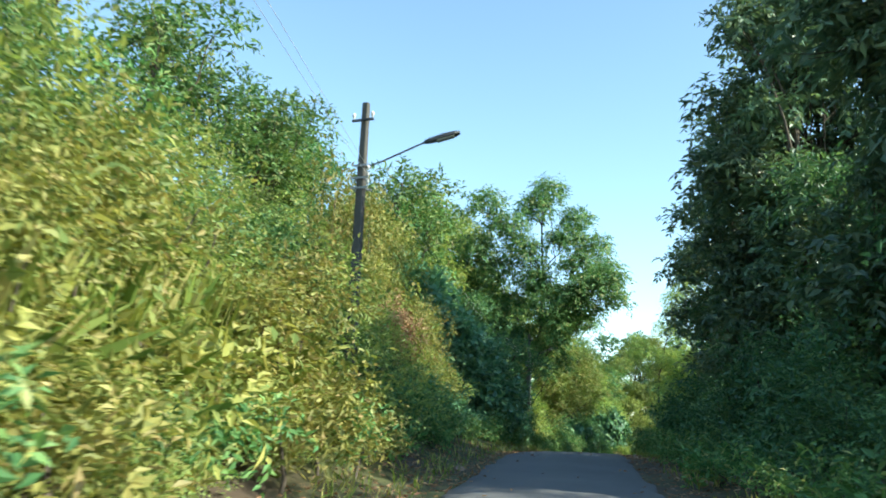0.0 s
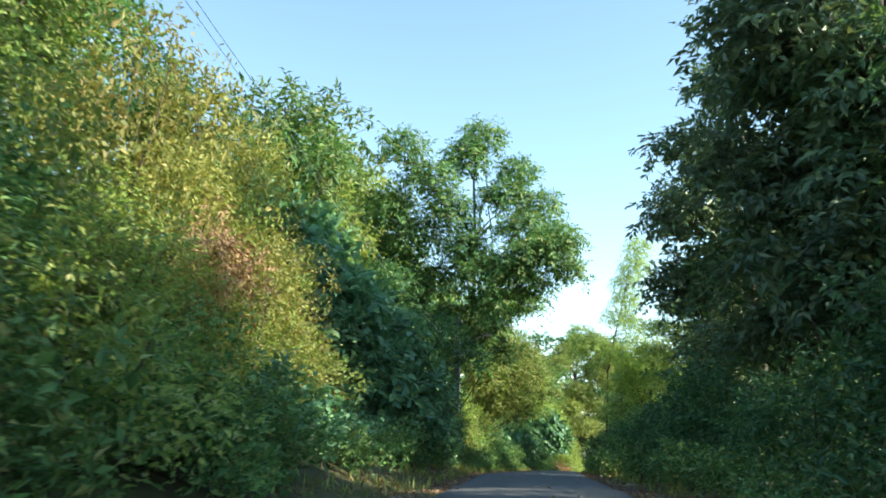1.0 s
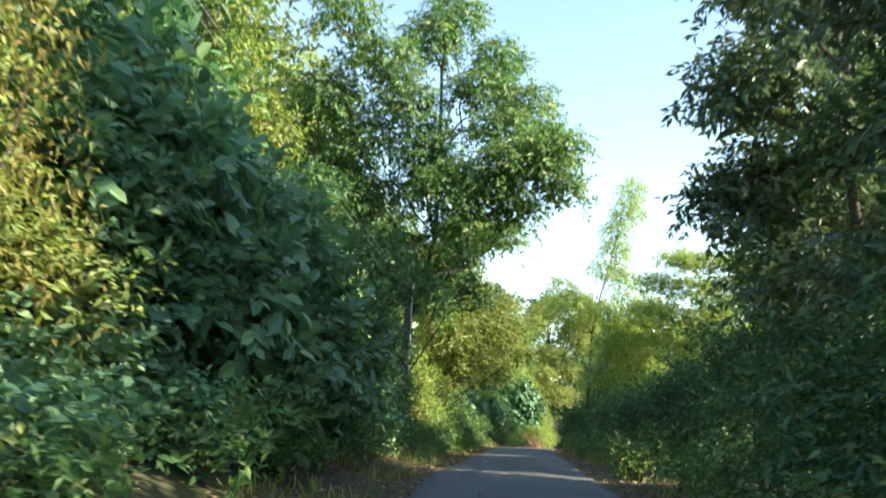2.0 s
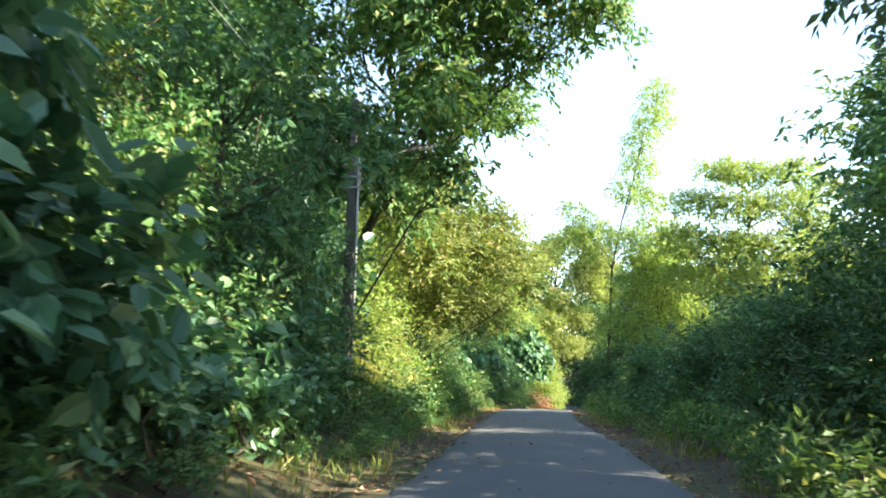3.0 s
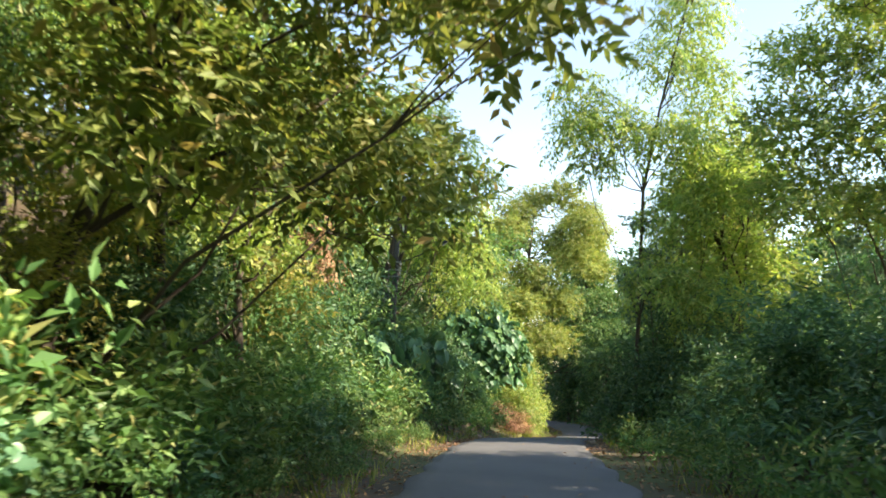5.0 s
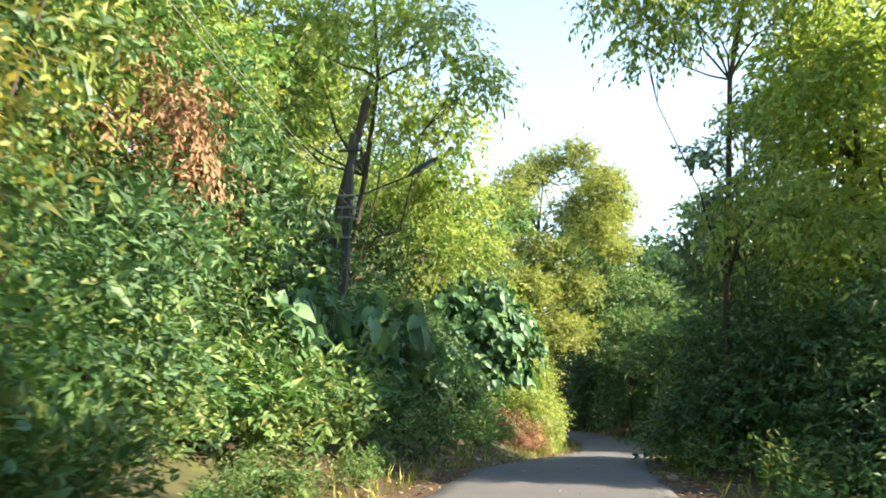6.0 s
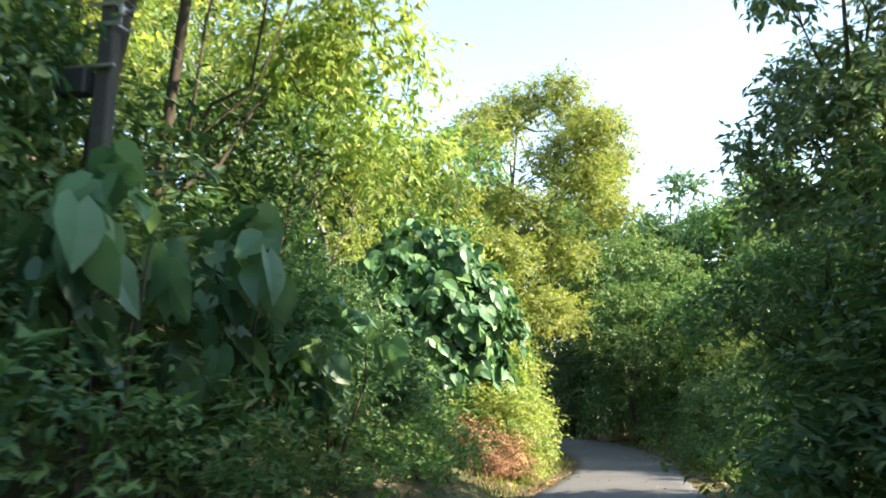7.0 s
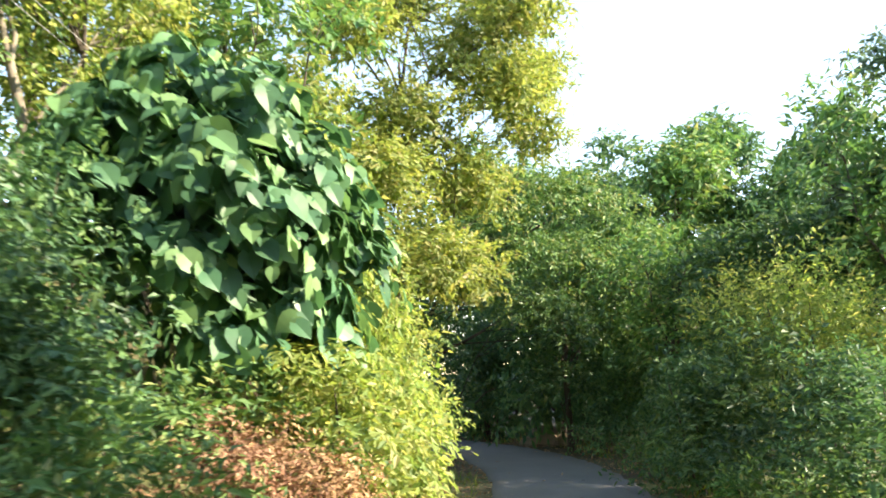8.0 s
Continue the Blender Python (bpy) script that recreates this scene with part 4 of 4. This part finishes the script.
put("right1", 40.2, 104.6, None, 0.72, 40)
put("hill2", 44.5, 107.0, None, 1.3, 40)
# dark kinds beside the road here take the place of missing shade
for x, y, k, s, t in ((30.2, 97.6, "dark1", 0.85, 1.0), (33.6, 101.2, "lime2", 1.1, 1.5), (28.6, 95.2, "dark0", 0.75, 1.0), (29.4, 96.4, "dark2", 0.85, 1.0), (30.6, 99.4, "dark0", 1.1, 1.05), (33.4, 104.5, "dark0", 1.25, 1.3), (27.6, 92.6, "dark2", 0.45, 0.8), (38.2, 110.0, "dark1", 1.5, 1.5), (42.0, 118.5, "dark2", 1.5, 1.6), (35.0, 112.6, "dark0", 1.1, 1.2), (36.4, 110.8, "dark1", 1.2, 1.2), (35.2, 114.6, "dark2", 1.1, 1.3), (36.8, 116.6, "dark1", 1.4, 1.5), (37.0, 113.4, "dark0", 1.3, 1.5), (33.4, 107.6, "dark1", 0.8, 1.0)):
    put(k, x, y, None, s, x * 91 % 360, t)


# ---- poles, lamps and wires ----
def box_into(bm, x, y, z, sx, sy, sz, bevel=0.01, turn=None):
    g = bmesh.ops.create_cube(bm, size=1.0, matrix=Matrix.Translation((x, y, z)) @ (turn or Matrix()) @ Matrix.Diagonal((sx, sy, sz, 1)))
    edges = list({e for v in g["verts"] for e in v.link_edges})
    if bevel:
        bmesh.ops.bevel(bm, geom=edges, offset=bevel, segments=1, affect="EDGES")


def utility_pole(name, label, foot, height, turn, lamp_turn, lamp=True, marked=False, shaft=None, lean=0.0, rise=17, fuse_box=False):
    x, y, z = foot
    ob = tagged(new(name), label, "utility pole", "poles along the road")
    bm = bmesh.new()
    w0, d0, w1, d1 = 0.135, 0.115, 0.075, 0.07
    ring = []
    for i in range(9):
        f = i / 8
        w, d = w0 + (w1 - w0) * f, d0 + (d1 - d0) * f
        c = 0.02
        ring.append([bm.verts.new((px, py, -0.6 + (height + 0.6) * f)) for px, py in ((-w + c, -d), (w - c, -d), (w, -d + c), (w, d - c), (w - c, d), (-w + c, d), (-w, d - c), (-w, -d + c))])
    for a, b in zip(ring, ring[1:]):
        for k in range(8):
            bm.faces.new((a[k], a[(k + 1) % 8], b[(k + 1) % 8], b[k]))
    bm.faces.new(ring[-1])
    part("shaft", bm, shaft or CONCRETE, ob, "dark weathered shaft" if shaft else "weathered grey concrete shaft")
    bm = bmesh.new()
    box_into(bm, 0, -0.11, height - 0.45, 0.56, 0.05, 0.06)
    arm = part("crossarm", bm, LAMP_BODY, ob, "dark iron crossarm")
    for sx in (-0.24, 0.24):
        part("insulator", tubes("insulator", [([(sx, -0.11, height - 0.42), (sx, -0.11, height - 0.36), (sx, -0.11, height - 0.33), (sx, -0.11, height - 0.29), (sx, -0.11, height - 0.26)], [0.012, 0.03, 0.045, 0.04, 0.015])], 8), PORCELAIN, arm)
    for k, (h, w) in enumerate(((1.55, 0.36), (1.84, 0.44), (2.08, 0.44))):
        bm = bmesh.new()
        zz = height - h
        for sy in (-0.115, 0.115):
            box_into(bm, 0, sy, zz, w, 0.012, 0.05, 0.003)
        for sx in (-0.14, 0.14):
            box_into(bm, sx, 0, zz, 0.012, 0.22, 0.03, 0.002)
        part("clamp", bm, STEEL, ob)
    rack = part("insulator_rack", tubes("insulator_rack", [([(0.22, -0.12, height - 2.12), (0.22, -0.12, height - 1.8), (0.22, -0.12, height - 1.5)], [0.011, 0.011, 0.011])], 6), STEEL, ob)
    for h in (1.62, 1.78, 1.96):
        part("insulator", tubes("insulator", [([(0.22, -0.12, height - h - 0.045), (0.22, -0.12, height - h - 0.03), (0.22, -0.12, height - h), (0.22, -0.12, height - h + 0.03), (0.22, -0.12, height - h + 0.045)], [0.015, 0.04, 0.026, 0.04, 0.015])], 8), PORCELAIN, rack)
    if not shaft:
        # a pale tube put along the right edge imitates the shaft's sunlit side face
        part("conduit", tubes("conduit", [([(0.15, 0.03, -0.5), (0.15, 0.03, height * 0.45), (0.12, 0.03, height - 1.3)], [0.028, 0.028, 0.026])], 8), PORCELAIN, ob, "pale strip put in for the sunlit side of the shaft")
    if fuse_box:
        bm = bmesh.new()
        box_into(bm, -0.36, -0.1, height - 2.75, 0.46, 0.2, 0.3, 0.02)
        case = part("fuse_box", bm, LAMP_BODY, ob, "dark metal fuse box")
        bm = bmesh.new()
        box_into(bm, -0.3, -0.11, height - 2.57, 0.95, 0.05, 0.04, 0.006)
        part("bracket", bm, STEEL, case, "pale steel bracket")
    if marked:
        bm = bmesh.new()
        box_into(bm, 0.03, -0.127, 1.5, 0.17, 0.016, 0.3, 0.004)
        part("painted_mark", bm, PAINT_ORANGE, ob, "orange painted mark")
    if lamp:
        r = Matrix.Rotation(radians(lamp_turn - turn), 4, "Z")
        pts = [r @ Vector(p) for p in ((0.1, 0, height - 1.55), (0.45, 0, height - 1.42), (0.9, 0, height - 1.2), (1.4, 0, height - 0.96))]
        part("lamp_arm", tubes("lamp_arm", [(pts, [0.024, 0.022, 0.022, 0.022])], 8), LAMP_BODY, ob)
        bm = bmesh.new()
        tilt = r @ Matrix.Rotation(radians(-rise), 4, "Y")
        vs, fs = [], []
        secs = ((0.0, 0.04, 0.035), (0.14, 0.085, 0.06), (0.48, 0.13, 0.07), (0.74, 0.12, 0.055), (0.86, 0.06, 0.03))
        for sx, hw, hh in secs:
            for py, pz in ((-hw, -hh * 0.6), (hw, -hh * 0.6), (hw, hh * 0.2), (hw * 0.55, hh), (-hw * 0.55, hh), (-hw, hh * 0.2)):
                vs.append(tuple(pts[3] + (tilt @ Vector((sx, py, pz)))))
        for i in range(len(secs) - 1):
            for k in range(6):
                fs.append((i * 6 + k, i * 6 + (k + 1) % 6, (i + 1) * 6 + (k + 1) % 6, (i + 1) * 6 + k))
        bm.free()
        head = part("lamp_head", raw_mesh("lamp_head", vs, fs), LAMP_BODY, ob, "dark street-lamp housing")
        bm = bmesh.new()
        m = Matrix.Translation(pts[3] + (tilt @ Vector((0.5, 0, -0.05)))) @ tilt
        g = bmesh.ops.create_cube(bm, size=1.0, matrix=m @ Matrix.Diagonal((0.42, 0.18, 0.035, 1)))
        bmesh.ops.bevel(bm, geom=list({e for v in g["verts"] for e in v.link_edges}), offset=0.012, segments=2, affect="EDGES")
        part("lens", bm, LENS, head, "clear lamp lens")
    ob.matrix_basis = pose(x, y, z, 0, lean, 0) @ pose(0, 0, 0, 0, 0, turn)
    return ob


POLES = [((-1.88, 17.25, 0.9), 7.75, -22, -6, "utility_pole", "dark weathered utility pole with a street lamp above bushes"),
         ((5.9, 53.4, 0.2), 7.5, -24, 25, "utility_pole", "grey concrete utility pole with a pale sunlit-edge strip beside the road"),
         ((13.9, 85.8, -1.0), 7.5, -26, -6, "utility_pole", "dark weathered utility pole with a street lamp among leaves")]
for i, (foot, h, turn, lt, nm, lb) in enumerate(POLES):
    utility_pole(nm, lb, foot, h, turn, lt, True, i == 1, None if i == 1 else DARK_CONCRETE, (0.0, 0.0, 1.4)[i], (17, 17, 36)[i], i == 2)

# bare broken trunk beside the third pole
snag = tagged(new("broken_trunk"), "dark bare broken tree trunk beside a utility pole", "tree trunk")
part("trunk", tubes("trunk", [([(0, 0, -0.2), (0.1, 0, 1.6), (0.22, 0.05, 3.0), (0.42, 0.05, 4.4), (0.66, 0.0, 5.6), (0.86, 0.0, 6.5), (0.98, 0.0, 7.1), (1.0, 0.02, 7.25)], [0.17, 0.14, 0.125, 0.115, 0.11, 0.1, 0.13, 0.04])], 10), BARK, snag)
part("stub", tubes("stub", [([(0.6, 0, 5.3), (0.9, -0.1, 5.5), (1.05, -0.1, 5.8)], [0.06, 0.05, 0.03])], 6), BARK, snag)
snag.matrix_basis = pose(13.5, 87.0, ground_z(13.5, 87.0) + 0.2)


def wire(a, b, sag):
    a, b = Vector(a), Vector(b)
    pts = [a.lerp(b, i / 14) - Vector((0, 0, sag * 4 * (i / 14) * (1 - i / 14))) for i in range(15)]
    return tagged(part("overhead_wire", tubes("overhead_wire", [(pts, [0.004] * 15)], 5), WIRE), "thin grey overhead wire slung between poles", "wire", "overhead wires")


for o in (-0.24, 0.24):
    tops = [(-6.0 + o, -22.0, 8.4)] + [(x + 0.2, y - 0.15, z + h - 1.78 + o * 0.35) for (x, y, z), h, *_ in POLES] + [(27.0 + o, 122.0, 5.0)]
    for a, b in zip(tops, tops[1:]):
        wire(a, b, 0.5)


# ---- grass, fallen leaves and stones of the verges ----
def scatter(name, label, category, mat, seed, count, bands, size, shape, upright, y0=-8, y1=125):
    rng = np.random.default_rng(seed)
    pos, ax, nr, sz = [], [], [], []
    for i in range(count):
        lo, hi, w = bands[rng.choice(len(bands), p=np.array([b[2] for b in bands]) / sum(b[2] for b in bands))]
        y = rng.uniform(y0, y1)
        x = road_x(y) + rng.uniform(lo, hi)
        if upright and noise.noise(Vector((x * 0.6, y * 0.6, 9))) < -0.05:
            continue
        z = max(ground_z(x, y), road_z(y) + 0.005 if abs(x - road_x(y)) < 1.7 else -99)
        pos.append((x, y, z + (0.0 if upright else 0.012)))
        if upright:
            ax.append(rng.normal(size=3) * 0.3 + np.array([0, 0, 0.9]))
            nr.append(rng.normal(size=3))
        else:
            ax.append(rng.normal(size=3) * np.array([1, 1, 0.25]))
            nr.append(rng.normal(size=3) * 0.35 + np.array([0, 0, 1.0]))
        sz.append(size * rng.uniform(0.5, 1.4))
    me = leaf_mesh(name, np.array(pos), np.array(ax), np.array(nr), np.array(sz), shape)
    return tagged(part(name, me, mat), label, category, kind="stuff")


scatter("verge_grass", "thin green and straw-coloured grass along the road", "grass", GRASS, 201, 12000, [(-3.4, -2.2, 3), (2.4, 4.2, 4)], 0.24, "straw", True)
scatter("tall_grass", "tall straw-yellow grass on the sunny bank", "grass", GRASS, 202, 9000, [(-7.4, -5.0, 1)], 1.7, "straw", True, 2, 15)
scatter("fallen_leaves", "dry brown leaves fallen on the verge", "fallen leaves", LEAF_DRY, 203, 20000, [(-3.6, -1.75, 6), (1.75, 3.6, 4), (-1.75, 1.75, 0.25)], 0.11, "blade", False)


def stone(seed, x, y, s):
    rng = random.Random(seed)
    bm = bmesh.new()
    bmesh.ops.create_icosphere(bm, subdivisions=2, radius=s)
    for v in bm.verts:
        v.co *= 1 + 0.35 * noise.noise(v.co * (1.6 / s) + Vector((seed, 0, 0)))
        v.co.z *= 0.62
    ob = tagged(part("stone", bm, ROCK), "rough brown stone half sunk in the verge", "stone", "stones on the verge")
    ob.matrix_basis = pose(x, y, ground_z(x, y) + s * 0.2, 0, 0, rng.uniform(0, 360))


rnd = random.Random(5)
for i in range(26):
    y = rnd.uniform(2, 100)
    x = road_x(y) + rnd.choice((-1, 1)) * rnd.uniform(2.0, 3.1)
    stone(i, x, y, rnd.uniform(0.05, 0.13))
for i, (x, y, r) in enumerate(((33.3, 117.2, 0.45), (33.9, 117.0, 0.6), (34.5, 116.8, 0.5), (34.2, 117.7, 0.8), (33.1, 116.6, 0.25))):
    stone(60 + i, x, y, r)

# ---- the first plants of each kind go to their places ----
for key, m in PROTO.items():
    KINDS[key][0].matrix_basis = m
